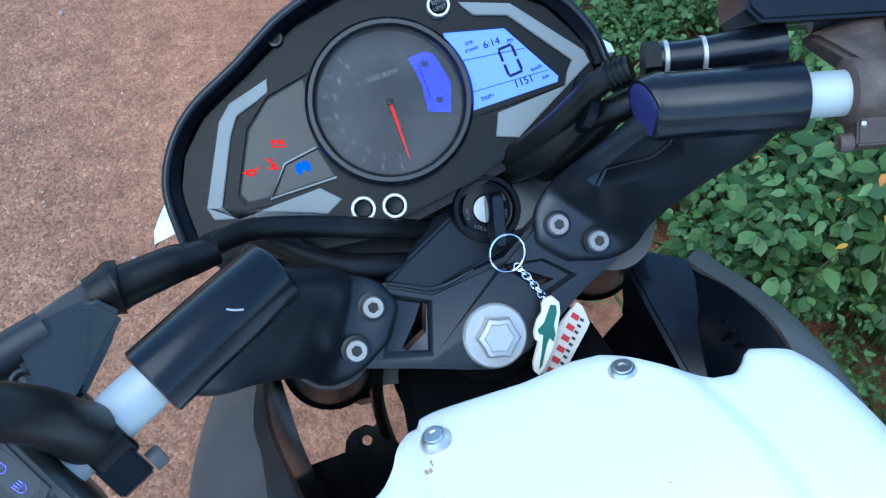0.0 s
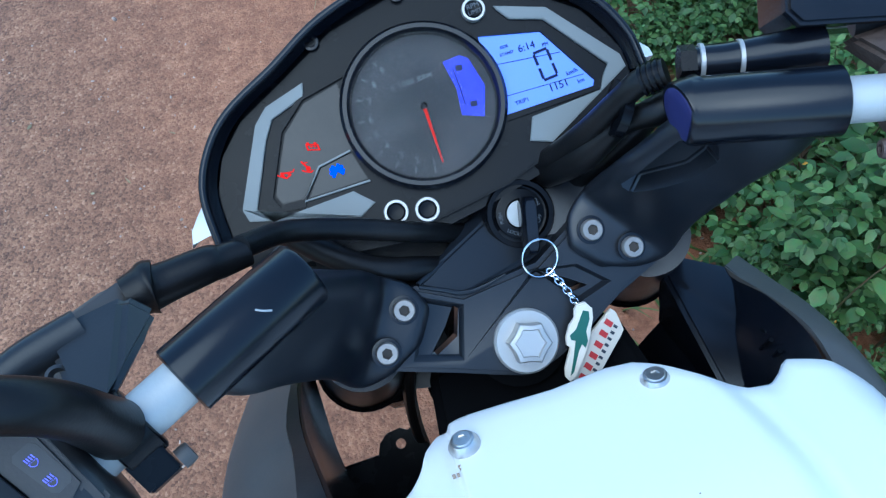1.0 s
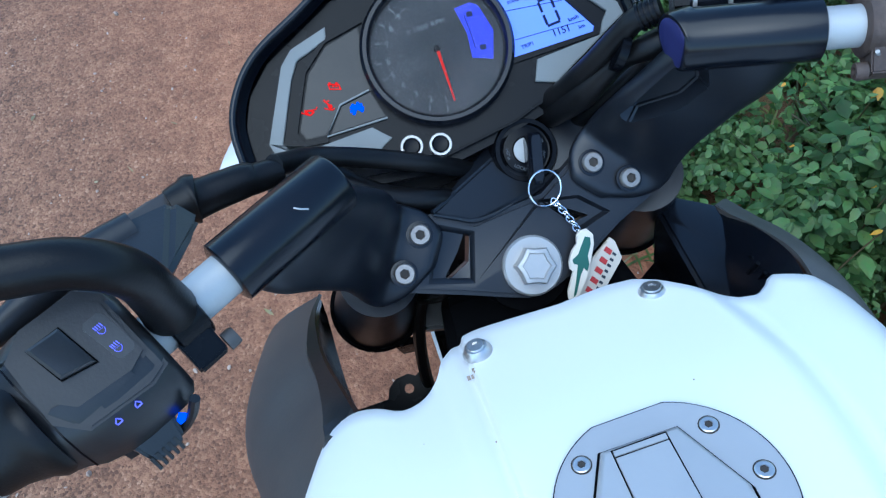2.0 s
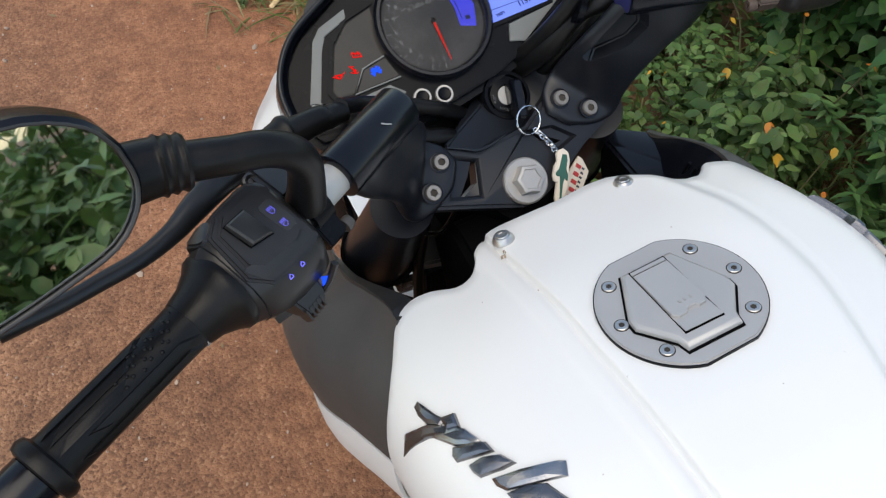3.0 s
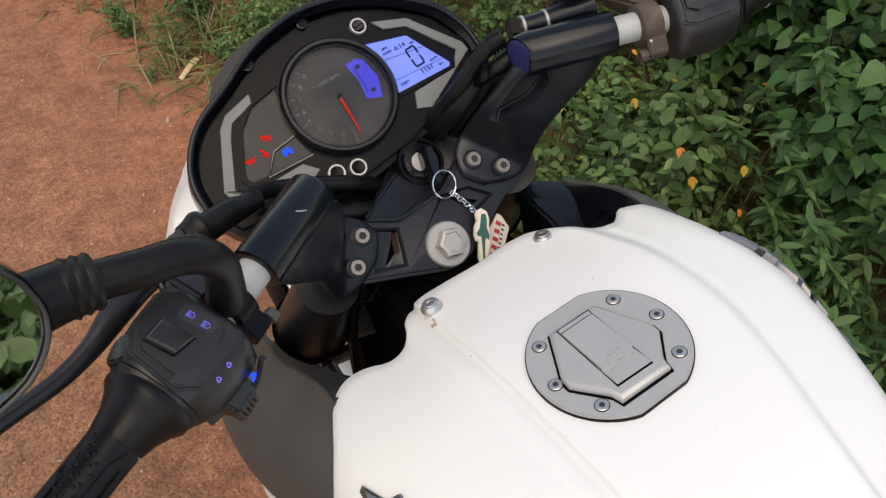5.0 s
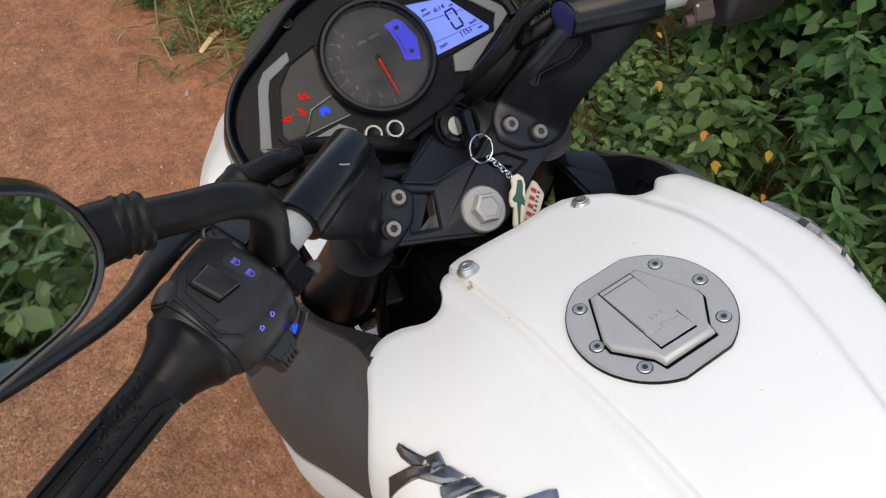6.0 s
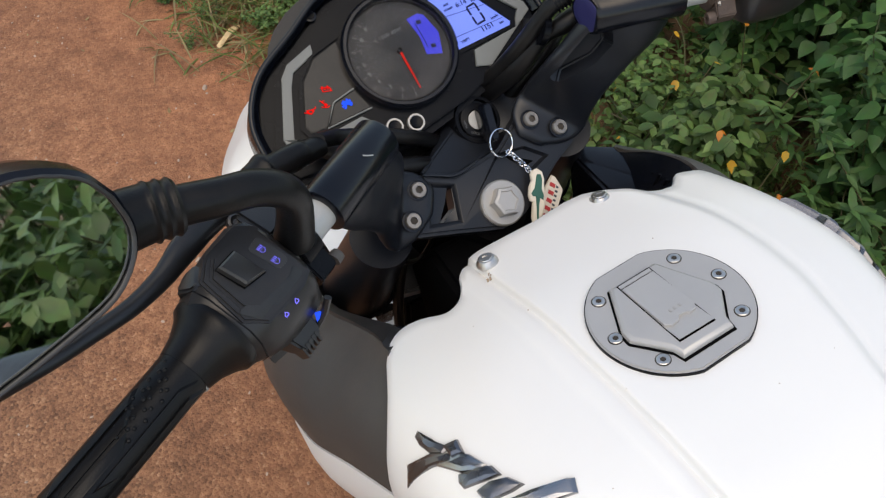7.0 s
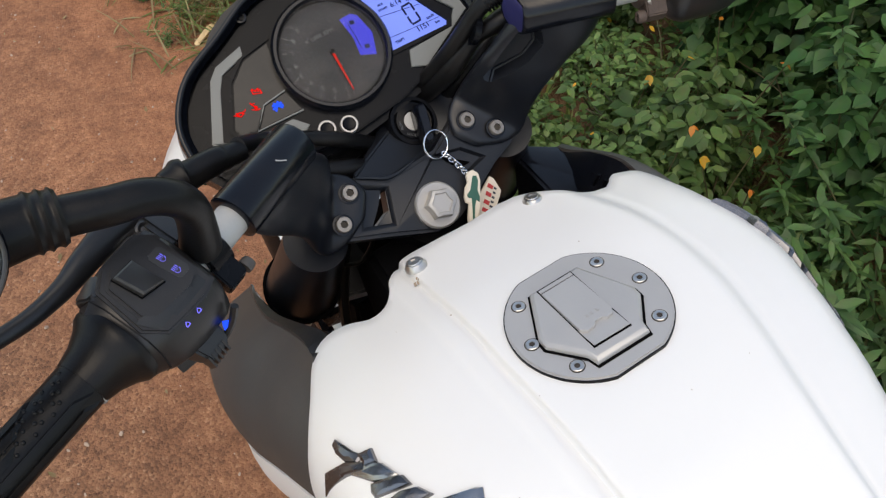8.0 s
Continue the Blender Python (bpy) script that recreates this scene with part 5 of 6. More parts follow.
# figures of the speed display
for q in ([(-4.3, 8.6), (4.3, 8.6)], [(-4.3, -8.6), (4.3, -8.6)], [(-4.3, 7.7), (-4.3, 1)], [(-4.3, -1), (-4.3, -7.7)], [(4.3, 7.7), (4.3, 1)], [(4.3, -1), (4.3, -7.7)]):
    part("digit_segment", ribbon([(77.0 + x, -4.4 + y) for x, y in q], 1.6, -0.0011, -0.0006), SEGMENT, cluster, "", 0, CLUSTER)
part("lettering", join(words("6:14", 0.0062, at(70.5, 9.5, -0.0007, -5)), words("PM", 0.0030, at(81.5, 6.6, -0.0007, -5)), words("km/h", 0.0036, at(90.0, -14.6, -0.0007)), words("1151", 0.0064, at(79.5, -19.2, -0.0007, -2)), words("km", 0.0034, at(93.0, -21.5, -0.0007)), words("TRIP1", 0.0036, at(55.5, -19.6, -0.0007)), words("SIDE", 0.0026, at(58.0, 14.6, -0.0007, -3)), words("STAND", 0.0026, at(58.0, 10.4, -0.0007, -3))), SEGMENT, cluster, "", 0)
part("display_line", join(ribbon([(50, 6.5), (88, -1.0)], 0.35, -0.0011, -0.0007), ribbon([(47, -13.0), (96, -18.5)], 0.35, -0.0011, -0.0007)), SEGMENT, cluster, "", 0, CLUSTER)
part("display_frame", plate([(43, 30), (84, 18.3), (105, -24), (101, -30.6), (40.5, -27)], -0.003, 0.0004, [[(45.6, 26.2), (81.6, 15.1), (100.8, -24.3), (98.6, -27.6), (42.6, -23.5)]]), BLACK, cluster, "", 30, CLUSTER)

# headlamp cowl under the cluster
cowl = []
for k, z, fwd, flare in ((0.98, -0.022, -0.004, 0.0), (1.03, -0.052, -0.002, 0.024), (1.06, -0.090, 0.0, 0.030), (1.04, -0.140, 0.018, 0.020), (0.86, -0.190, 0.035, 0.0), (0.60, -0.235, 0.045, 0.0)):
    cowl.append([CLUSTER @ Vector((x * k + (flare if x > 0 else -flare) * max(0.0, min(1.0, (0.025 - y) / 0.035)), y * k * 0.95 + fwd, z)) for x, y in line if y > -0.02])
part("headlamp_cowl", loft(cowl, closed=False), WHITE, bike, "white painted headlamp cowl", 30)
part("headlamp", loft([[CLUSTER @ Vector((0.085 * math.cos(a), 0.05 + 0.055 * math.sin(a), z)) for a in np.linspace(0, 2 * math.pi, 24, endpoint=False)] for z in (-0.08, -0.20)]), GLOSS, bike, "dark glass headlamp", 30)
# dark filler added under the cluster, hiding the white cowl behind the clamp
part("panel_gap_filler", hull([STEER @ Vector(p) for p in ((-0.10, 0.062, -0.045), (0.075, 0.066, -0.045), (-0.11, 0.15, -0.060), (0.09, 0.15, -0.060), (-0.09, 0.060, -0.09), (0.07, 0.062, -0.09), (-0.09, 0.15, -0.12), (0.07, 0.15, -0.12))], 0.006), RUBBER, bike, "", 30)
part("panel_mount", hull([CLUSTER @ Vector(p) for p in ((-0.125, -0.045, -0.020), (0.110, -0.045, -0.020), (0.10, 0.03, -0.03), (-0.12, 0.03, -0.03), (-0.090, -0.080, -0.055), (0.060, -0.080, -0.050), (-0.05, -0.10, -0.06), (0.02, -0.10, -0.06), (0.08, 0.03, -0.09), (-0.09, 0.03, -0.09), (-0.060, -0.085, -0.110), (0.040, -0.085, -0.110))], 0.006), RUBBER, bike, "", 30)
part("lock_mount", hull([STEER @ Vector(p) for p in ((0.015, 0.05, -0.028), (0.02, 0.105, -0.045), (0.088, 0.064, -0.020), (0.092, 0.105, -0.040), (0.06, 0.044, -0.020), (0.02, 0.05, -0.10), (0.02, 0.11, -0.10), (0.085, 0.06, -0.10), (0.085, 0.10, -0.10))], 0.004), CAST, bike, "", 30)
# cables that pass under the cluster
for pts, r in (([(-0.128, 0.224, 1.108), (-0.108, 0.243, 1.082), (-0.075, 0.246, 1.060), (-0.040, 0.246, 1.035), (0.0, 0.262, 0.985)], 0.0062),
               ([(-0.115, 0.262, 1.058), (-0.080, 0.238, 1.035), (-0.045, 0.232, 1.018), (-0.020, 0.245, 0.985)], 0.0075),
               ([(-0.090, 0.225, 1.000), (-0.060, 0.226, 1.004), (-0.035, 0.230, 0.998), (-0.015, 0.245, 0.970)], 0.009),
               ([(0.125, 0.268, 1.060), (0.098, 0.254, 1.050), (0.070, 0.258, 1.020), (0.045, 0.275, 0.985)], 0.0068),
               ([(0.105, 0.285, 1.055), (0.085, 0.275, 1.035), (0.060, 0.285, 1.000)], 0.0085)):
    part("cable", tube(pts, r, 12, 6), RUBBER, bike, "black sheathed cable", 40)

# ---- ignition lock and key ----
LOCK = STEER @ pose(0.0291, 0.0696, -0.030, 0, 0, 6)
lock = part("ignition_lock", lathe([(0.0222, -0.02), (0.0222, 0.006), (0.0205, 0.0095), (0.0178, 0.0095), (0.0170, 0.0055), (0.0150, 0.0050), (0.0150, 0.0082), (0.0095, 0.0092), (0.0082, 0.0075)], 48), BLACK, bike, "black ignition lock with white markings", 30, LOCK)
part("lock_disc", lathe([(0.0082, 0.004), (0.0082, 0.0085), (0.0, 0.0088)], 32), STEEL, lock, "bright steel lock disc", 30, LOCK)
for text, a in (("LOCK", 222), ("OFF", 318), ("ON", 8), ("PUSH", 165)):
    part("lettering", words(text, 0.0031, LOCK @ pose(0.0122 * math.cos(radians(a)), 0.0122 * math.sin(radians(a)), 0.0090, 0, 0, a + 90 if a > 180 else a - 90)), MARK, lock, "", 0)
KEY = LOCK @ pose(0.000, -0.004, 0, 0, 0, -24)
key = part("ignition_key", loft([[(x * w, y * l + dy, z) for x, y in [(-1, -0.8), (-0.7, -1), (0.7, -1), (1, -0.8), (1, 0.8), (0.7, 1), (-0.7, 1), (-1, 0.8)]] for w, l, dy, z in ((0.0024, 0.005, 0.0, 0.006), (0.0036, 0.0135, -0.001, 0.011), (0.0042, 0.0165, -0.003, 0.020), (0.0042, 0.0165, -0.004, 0.028), (0.0032, 0.0145, -0.004, 0.0305))]), GLOSS, bike, "black plastic head of the key in the lock", 35, KEY)
tagged(key)
# ring, chain and tag hanging from the key
ringline = [(0.0250 + 0.0108 * math.cos(a), 0.0425 + 0.0112 * math.sin(a), 0.0015 + 0.004 * math.sin(a)) for a in np.linspace(0, 2 * math.pi, 29)]
keyring = tagged(part("key_ring", tube(ringline, 0.0007, 8, 2), CHROME, None, "", 40, BIKE @ STEER), "steel split ring, chain and rubber tag on the key", "key ring")
part("ring_coil", tube([(x * 0.995 + 0.0002, y * 0.995 + 0.0002, z - 0.0013) for x, y, z in ringline[3:26]], 0.0007, 8, 2), CHROME, keyring, "", 40, BIKE @ STEER)
chain = [(0.0285, 0.0320), (0.0300, 0.0285), (0.0312, 0.0250), (0.0325, 0.0215), (0.0335, 0.0180), (0.0345, 0.0145), (0.0352, 0.0110), (0.0360, 0.0075)]
for i, (x, y) in enumerate(chain):
    bm = tube([(0.0029 * math.cos(a), 0.0019 * math.sin(a), 0) for a in np.linspace(0, 2 * math.pi, 13)], 0.00055, 6, 1)
    part("chain_link", bm, CHROME, keyring, "", 40, BIKE @ STEER @ pose(x, y, -0.002 + 0.0008 * (i % 2), 70 if i % 2 else 10, 0, -70 + 8 * (i % 3)))
TAG = BIKE @ STEER @ pose(0, 0, 0.0, 4, -6, 0)
def slim(pts, k=0.74):
    """The same outline, narrower across the tag's long axis."""
    ax, c = Vector((0.508, 0.861)), Vector((27.0, -11.0))
    return [tuple(c + ax * (Vector(p) - c).dot(ax) + ((Vector(p) - c) - ax * (Vector(p) - c).dot(ax)) * k) for p in pts]


tag_outline = [(33.6, 10.0), (39.7, 8.8), (43.7, 3.0), (42.6, -3.0), (36.0, -14.0), (32, -20), (20.0, -31.0), (14.5, -32.5), (11.8, -28.0), (12.8, -23.0), (20.8, -12.6), (18.6, -10.0), (19.2, -5.5), (24.0, 0.5), (29.1, 3.0), (30.5, 8.0)]
tag = part("tag", plate(slim(tag_outline), -0.003, 0.0008, (), 0.0008), IVORY, keyring, "cream rubber tag with a green shape", 30, TAG)
part("green_shape", plate(slim([(36.5, 5.0), (40.5, 2.5), (39.6, -2.0), (35.0, -8.0), (34.5, -14.0), (31.5, -17.5), (29.5, -14.0), (26.0, -17.0), (18.5, -27.5), (15.5, -28.5), (21.0, -19.0), (25.5, -10.0), (22.5, -8.0), (22.2, -5.0), (28.0, -3.5), (32.5, 1.0)]), 0.0007, 0.0014, (), 0.0002), GREEN, tag, "dark green raised shape", 30, TAG)
CARD = BIKE @ STEER @ pose(0.036, -0.020, -0.008, 6, 10, 0) @ pose(-0.036, 0.020, 0)
card = part("card", plate([(56.5, -4.0), (59.0, -7.5), (60.0, -19.5), (57.5, -22.0), (31.0, -41.0), (22.0, -40.0), (15.5, -29.5), (18, -27), (38, -12.5)], -0.0026, 0.0, (), 0.0006), IVORY, keyring, "cream rubber card with red and dark bars", 30, CARD)
for i in range(6):
    k = i / 5
    part("red_bar", ribbon([(24.0 + 27.5 * k - 1.6, -35.0 + 23.5 * k + 2.4), (24.0 + 27.5 * k + 1.6, -35.0 + 23.5 * k - 2.0)], 3.4, -0.0002, 0.0006), RED, card, "", 0, CARD)
for i in range(9):
    k = i / 8
    part("dark_bar", ribbon([(29.5 + 25.5 * k - 0.8, -36.8 + 21.5 * k + 1.2), (29.5 + 25.5 * k + 0.8, -36.8 + 21.5 * k - 1.0)], 1.7, -0.0002, 0.0005), NAVY, card, "", 0, CARD)
# ---- controls on the bars, placed by millimetres from the bar's own axis: forward, up, outward ----
def on_bar(side, x, y, z):
    return bar_frame(side, 0) @ Vector((x / 1000, y / 1000, z / 1000))


def sections(side, rows):
    """Skin of (outward, scale, forward shift, up shift) copies of the switch housing's section."""
    base = [(-14, 27), (20, 27), (31, 21), (35, 8), (34, -12), (22, -24), (-12, -26), (-28, -20), (-36, -6), (-36, 6), (-26, 20)]
    return loft([[on_bar(side, x * k + dx, y * k + dy, z) for x, y in base] for z, k, dx, dy in rows])


def bar_plate(side, pts, y0, y1, bevel=0.0):
    """A plate on top of the housing: pts are (forward, outward) in millimetres, y0 to y1 its heights."""
    bm = plate([(x, -z) for x, z in pts], y0 / 1000, y1 / 1000, (), bevel / 1000)
    turn = Matrix(((1, 0, 0, 0), (0, 0, 1, 0), (0, -1, 0, 0), (0, 0, 0, 1)))
    bm.transform(bar_frame(side, 0) @ turn)
    return bm


def controls(side, grime):
    shell = sections(side, [(113, 0.80, 2, 0), (116, 0.94, 3, 0), (122, 1.0, 3, 0), (141, 1.0, 3, 0), (152, 0.97, 3, 0), (162, 0.88, 3, 0), (168, 0.79, 4, 0), (172, 0.74, 4, 0)])
    bmesh.ops.bevel(shell, geom=[e for e in shell.edges if e.calc_face_angle(0) > 0.25], offset=0.0014, segments=2, affect="EDGES", clamp_overlap=True)
    housing = part("switch_housing", shell, HOUSING, bike, "black plastic switch housing with lit symbols", 40)
    part("housing_seam", sections(side, [(165, 0.84, 3.5, 0), (165.8, 0.835, 3.5, 0)]), BLACK, housing, "", 24)
    # stepped top: a wide sloping shelf, a raised panel on it, and ridges beside the rocker
    part("panel_edge", bar_plate(side, [(-14, 116), (26, 116), (35, 124), (36, 150), (29, 162), (-2, 165), (-14, 156), (-17, 126)], 23, 26.6, 1.6), HOUSING, housing, "", 40)
    part("raised_panel", bar_plate(side, [(-4, 118), (25, 118), (32, 125), (33, 148), (26, 158.5), (3, 160), (-5, 154), (-8, 128)], 25, 28.8, 1.8), HOUSING, housing, "", 40)
    part("rear_ridge", hull([on_bar(side, x, y, z) for x, y, z in ((-9, 27.4, 128), (-4, 28.4, 128), (-4, 28.8, 158), (4, 28.8, 161), (3, 27.0, 164), (-10, 26.0, 158))], 0.0008), HOUSING, housing, "", 40)
    part("front_lug", hull([on_bar(side, x, y, z) for x, y, z in ((30, 20, 150), (38, 12, 150), (39, 4, 156), (30, 20, 166), (36, 8, 169), (24, 22, 160), (28, -6, 168), (36, -8, 158))], 0.002), HOUSING, housing, "", 40)
    part("symbol_window", bar_plate(side, [(2, 119.8), (19, 121), (21.5, 123), (21.5, 130), (19.5, 131.8), (1.5, 129.4), (-0.5, 127.5), (-0.5, 121.5)], 28.4, 29.0, 0.3), SHROUD, housing, "", 30)
    part("toggle_gap", bar_plate(side, [(4.9, 135.3), (26.6, 137.4), (27.5, 153.0), (8.5, 150.9)], 28.4, 29.1, 0.2), SHADE_BLACK, housing, "", 30)
    toggle = [[(x, y, z) for x, z, y in row] for row in ([(5.5, 136, 28), (26, 138, 28), (26.8, 152.4, 28), (9, 150, 28)], [(6, 136, 31.6), (26, 138, 31.6), (26.8, 152.4, 34.4), (9.2, 150, 34.4)], [(7.2, 137.2, 32.6), (25, 139, 32.6), (25.6, 151, 35.6), (10.2, 148.8, 35.6)])]
    part("toggle", loft([[on_bar(side, *p) for p in row] for row in toggle]), SHROUD, housing, "black rocker switch", 30)
    for x0 in (5.0, 15.0):
        lens = [(x0 - 0.2, 123.6), (x0 - 1.6, 123.8), (x0 - 3.0, 125.0), (x0 - 3.4, 126.2), (x0 - 3.0, 127.4), (x0 - 1.6, 128.6), (x0 - 0.2, 128.8)]
        rays = [bar_plate(side, [(x0 + 0.5, 123.9 + k), (x0 + 3.2, 123.9 + k + 0.4), (x0 + 3.2, 124.5 + k + 0.4), (x0 + 0.5, 124.5 + k)], 29.3, 29.6) for k in (0, 1.5, 3.0, 4.3)]
        bows = [bar_plate(side, [a, b, ((b[0] + x0 - 1.2) / 2 * 0.3 + b[0] * 0.7, b[1] * 0.82 + 126.2 * 0.18), ((a[0] + x0 - 1.2) / 2 * 0.3 + a[0] * 0.7, a[1] * 0.82 + 126.2 * 0.18)], 29.3, 29.6) for a, b in zip(lens, lens[1:] + lens[:1])]
        mark = join(*rays, *bows)
        mid = on_bar(side, x0, 29.4, 126.2)
        mark.transform(Matrix.Translation(mid) @ Matrix.Scale(0.72, 4) @ Matrix.Translation(-mid))
        part("lit_symbol", mark, LED_VIOLET, housing, "faintly lit violet symbol", 0)
    G = bar_frame(side, 0) @ pose(0.005, 0, 0.19, 0, 2.1, 0) @ pose(0, 0, -0.19)
    cone = lathe([(0.0262, 0.1690), (0.0270, 0.1720), (0.0262, 0.1755), (0.0225, 0.180), (0.0182, 0.189), (0.0160, 0.199)], 36)
    part("grip_collar", cone, RUBBER, housing, "", 40, G)
    grip = part("grip", lathe([(0.0158, 0.192), (0.0152, 0.21), (0.0152, 0.290), (0.0158, 0.2925), (0.0190, 0.294), (0.0203, 0.298), (0.0190, 0.302), (0.0150, 0.303)], 36), RUBBER, housing, "black rubber hand grip with moulded ribs", 40, G)
    part("bar_end", lathe([(0.0120, 0.302), (0.0148, 0.3035), (0.0150, 0.328), (0.0138, 0.3310), (0.006, 0.3315)], 32), GLOSS, housing, "black bar end weight", 40, G)
    # long raised panels with slanted ends, one field of dots between them
    for a0, z0, z1, cut in ((38, 0.226, 0.287, 0.010), (62, 0.236, 0.287, 0.010), (86, 0.246, 0.287, 0.008), (112, 0.205, 0.270, -0.012), (140, 0.205, 0.280, -0.010)):
        rings = []
        for z, lift in ((z0, 0.0), (z0 + 0.003, 0.0012), (z1 - 0.003, 0.0012), (z1, 0.0)):
            rings.append([(r * math.cos(q), r * math.sin(q), z + cut * (q - radians(a0)) / 0.33) for r in (0.0140, 0.0153 + lift) for q in (np.linspace(radians(a0 - 8), radians(a0 + 8), 6) if r > 0.0145 else np.linspace(radians(a0 + 8), radians(a0 - 8), 6))])
        part("grip_panel", loft(rings), RUBBER, grip, "", 40, G)
    for i in range(7):
        for j in range(4):
            a = radians(40 + j * 15 + (i % 2) * 7)
            part("grip_dot", lathe([(0.0013, -0.0006), (0.0012, 0.0005), (0.0005, 0.0009)], 8), RUBBER, grip, "", 60, G @ pose(0, 0, 0.203 + i * 0.0062 + 0.004 * j) @ Matrix.Rotation(a - math.pi / 2, 4, "Z") @ pose(0, 0.0153, 0, -90, 0, 0))
    part("clamp_collar", lathe([(0.0150, 0.0895), (0.0165, 0.0905), (0.0165, 0.106), (0.0150, 0.107)], 28), grime, housing, "", 40, bar_frame(side, 0))
    part("collar_lug", hull([on_bar(side, x, y, z) for z in (92, 108) for x, y in ((-10, 10), (-26, 6), (-28, -4), (-10, -12))], 0.001), grime, housing, "", 30)
    socket_bolt("bolt", housing, bar_frame(side, 0) @ pose(-0.024, 0.002, 0.091, 180, 0, 0), 0.0048, 0.006, SCOOP if side < 0 else RUST)
    return housing


left = controls(-1, BLACK)
# turn switch and horn on the rear face
part("turn_switch", hull([on_bar(-1, x, y, z) for x, y, z in ((-26, 8, 128), (-26, 8, 152), (-44, 2, 132), (-44, 2, 148), (-42, -10, 134), (-40, -10, 150), (-28, -12, 128), (-28, -12, 154))], 0.0015), HOUSING, left, "", 30)
part("horn_button", hull([on_bar(-1, x, y, z) for x, y, z in ((-24, -12, 134), (-24, -12, 160), (-40, -22, 140), (-36, -26, 158), (-26, -26, 134))], 0.0015), HOUSING, left, "", 30)
part("switch_rim", tube([on_bar(-1, x, y, z) for x, y, z in ((-33, 14, 118), (-38, 4, 124), (-40, -6, 132), (-38, -16, 140))], 0.0025, 8, 5), HOUSING, left, "", 40)
for k in range(5):
    part("switch_rib", hull([on_bar(-1, x, y, 135 + 3.2 * k + d) for x, y in ((-40, 4), (-47, 0), (-46, -9), (-40, -10)) for d in (0, 1.5)]), HOUSING, left, "", 30)
part("blue_light", hull([on_bar(-1, x, y, z) for x, y, z in ((-35.0, 8, 125), (-38.0, 3, 124), (-35.0, 8, 130), (-38.0, 3, 130), (-33, 5, 127))]), LED_BLUE, left, "lit blue strip", 0)
for z in (136, 146):
    ring = [on_bar(-1, -18 + dx, 25.2 + dx * 0.65, z + dz) for dx, dz in ((-1.4, -1.2), (-0.4, -1.3), (1.1, 0), (-0.4, 1.3), (-1.4, 1.2), (-1.4, -1.2))]
    part("lit_symbol", tube(ring, 0.00035, 6, 1), LED_VIOLET, left, "", 0)
# mirror: stem, ribbed boot, shell and glass
stem = [on_bar(-1, *p) for p in ((4, 12, 100), (11, 34, 101), (19, 54, 103), (28, 66, 109), (38.5, 70.5, 120), (48.5, 71, 136), (61, 70, 154), (72, 69, 174))]
mirror = part("mirror", tube(stem, [0.0125, 0.0110, 0.0102, 0.0100, 0.0100, 0.0102, 0.0106, 0.0120], 20, 6), RUBBER, bike, "black rear view mirror on a bent stem", 40)
boot = smooth_line([(*on_bar(-1, *p),) for p in ((61, 70, 153), (71, 69, 169), (81, 68, 190), (89, 69, 205))], 24)
rads = [0.0136 + 0.00006 * i + sum(0.0014 * math.exp(-((i - c) / 1.6) ** 2) for c in (3, 10, 17)) for i in range(len(boot))]
part("ribbed_boot", tube(boot, rads, 24, 1), RUBBER, mirror, "ribbed rubber boot", 40)
MIRROR_Z = Vector((0.28, -0.90, 0.33)).normalized()
MIRROR_X = Vector((0, 0, 1)).cross(MIRROR_Z).normalized()
GLASS_AT = Matrix((MIRROR_X, MIRROR_Z.cross(MIRROR_X), MIRROR_Z)).transposed().to_4x4()
GLASS_AT.translation = (-0.292, 0.090, 1.256)
glass_line = [tuple(q) for q in smooth_line([(35, 12), (34, -4), (26, -17), (10, -26), (-14, -27), (-42, -26), (-80, -22), (-100, -8), (-102, 22), (-84, 42), (-50, 50), (-20, 51), (10, 43), (29, 28), (35, 12)], 3)[:-1]]
part("mirror_glass", plate(glass_line, -0.003, 0.0), MIRROR, mirror, "silvered mirror glass", 30, GLASS_AT)
rim = [[(x * k / 1000 - 0.0006 * (k - 1), y * k / 1000, z) for x, y in glass_line] for k, z in ((0.99, 0.0005), (1.03, 0.003), (1.085, 0.001), (1.10, -0.010), (1.02, -0.026), (0.72, -0.042), (0.25, -0.048))]
part("mirror_shell", loft(rim, caps=False), GLOSS, mirror, "glossy black mirror shell", 40, GLASS_AT)
part("mirror_rim", tube([(x * 1.015 / 1000, y * 1.015 / 1000, 0.0022) for x, y in glass_line + glass_line[:1]], 0.0011, 8, 1), SHROUD, mirror, "thin worn rim", 40, GLASS_AT)
# clutch lever, perch, cable boot
part("clutch_perch", hull([on_bar(-1, x, y, z) for x, y, z in ((14, 8, 92), (14, -12, 92), (14, 8, 108), (14, -12, 108), (46, -22, 62), (46, -36, 62), (56, -24, 98), (54, -36, 98), (34, -38, 56), (30, -26, 56))], 0.003), HOUSING, bike, "black clutch lever perch", 30)
lever_path = [(46, -24, 84), (50, -22, 112), (49, -17, 140), (47.5, -15, 160), (49.5, -15, 183), (56, -15, 208), (63.5, -15, 234), (75, -15, 262)]
part("clutch_lever", tube([on_bar(-1, *p) for p in lever_path], [0.010, 0.010, 0.0085, 0.0066, 0.0056, 0.0052, 0.0050, 0.0068], 14, 5, 0.8), HOUSING, bike, "black painted clutch lever", 40)
part("lever_blade", hull([on_bar(-1, x, y, z) for x, y, z in ((34, -42, 52), (50, -42, 52), (55, -36, 60), (58, -36, 96), (60, -34, 128), (52, -32, 140), (38, -34, 96), (33, -42, 66), (36, -50, 60), (57, -46, 90), (57, -44, 130))], 0.005), SCOOP, bike, "grey plastic lever cover", 40)
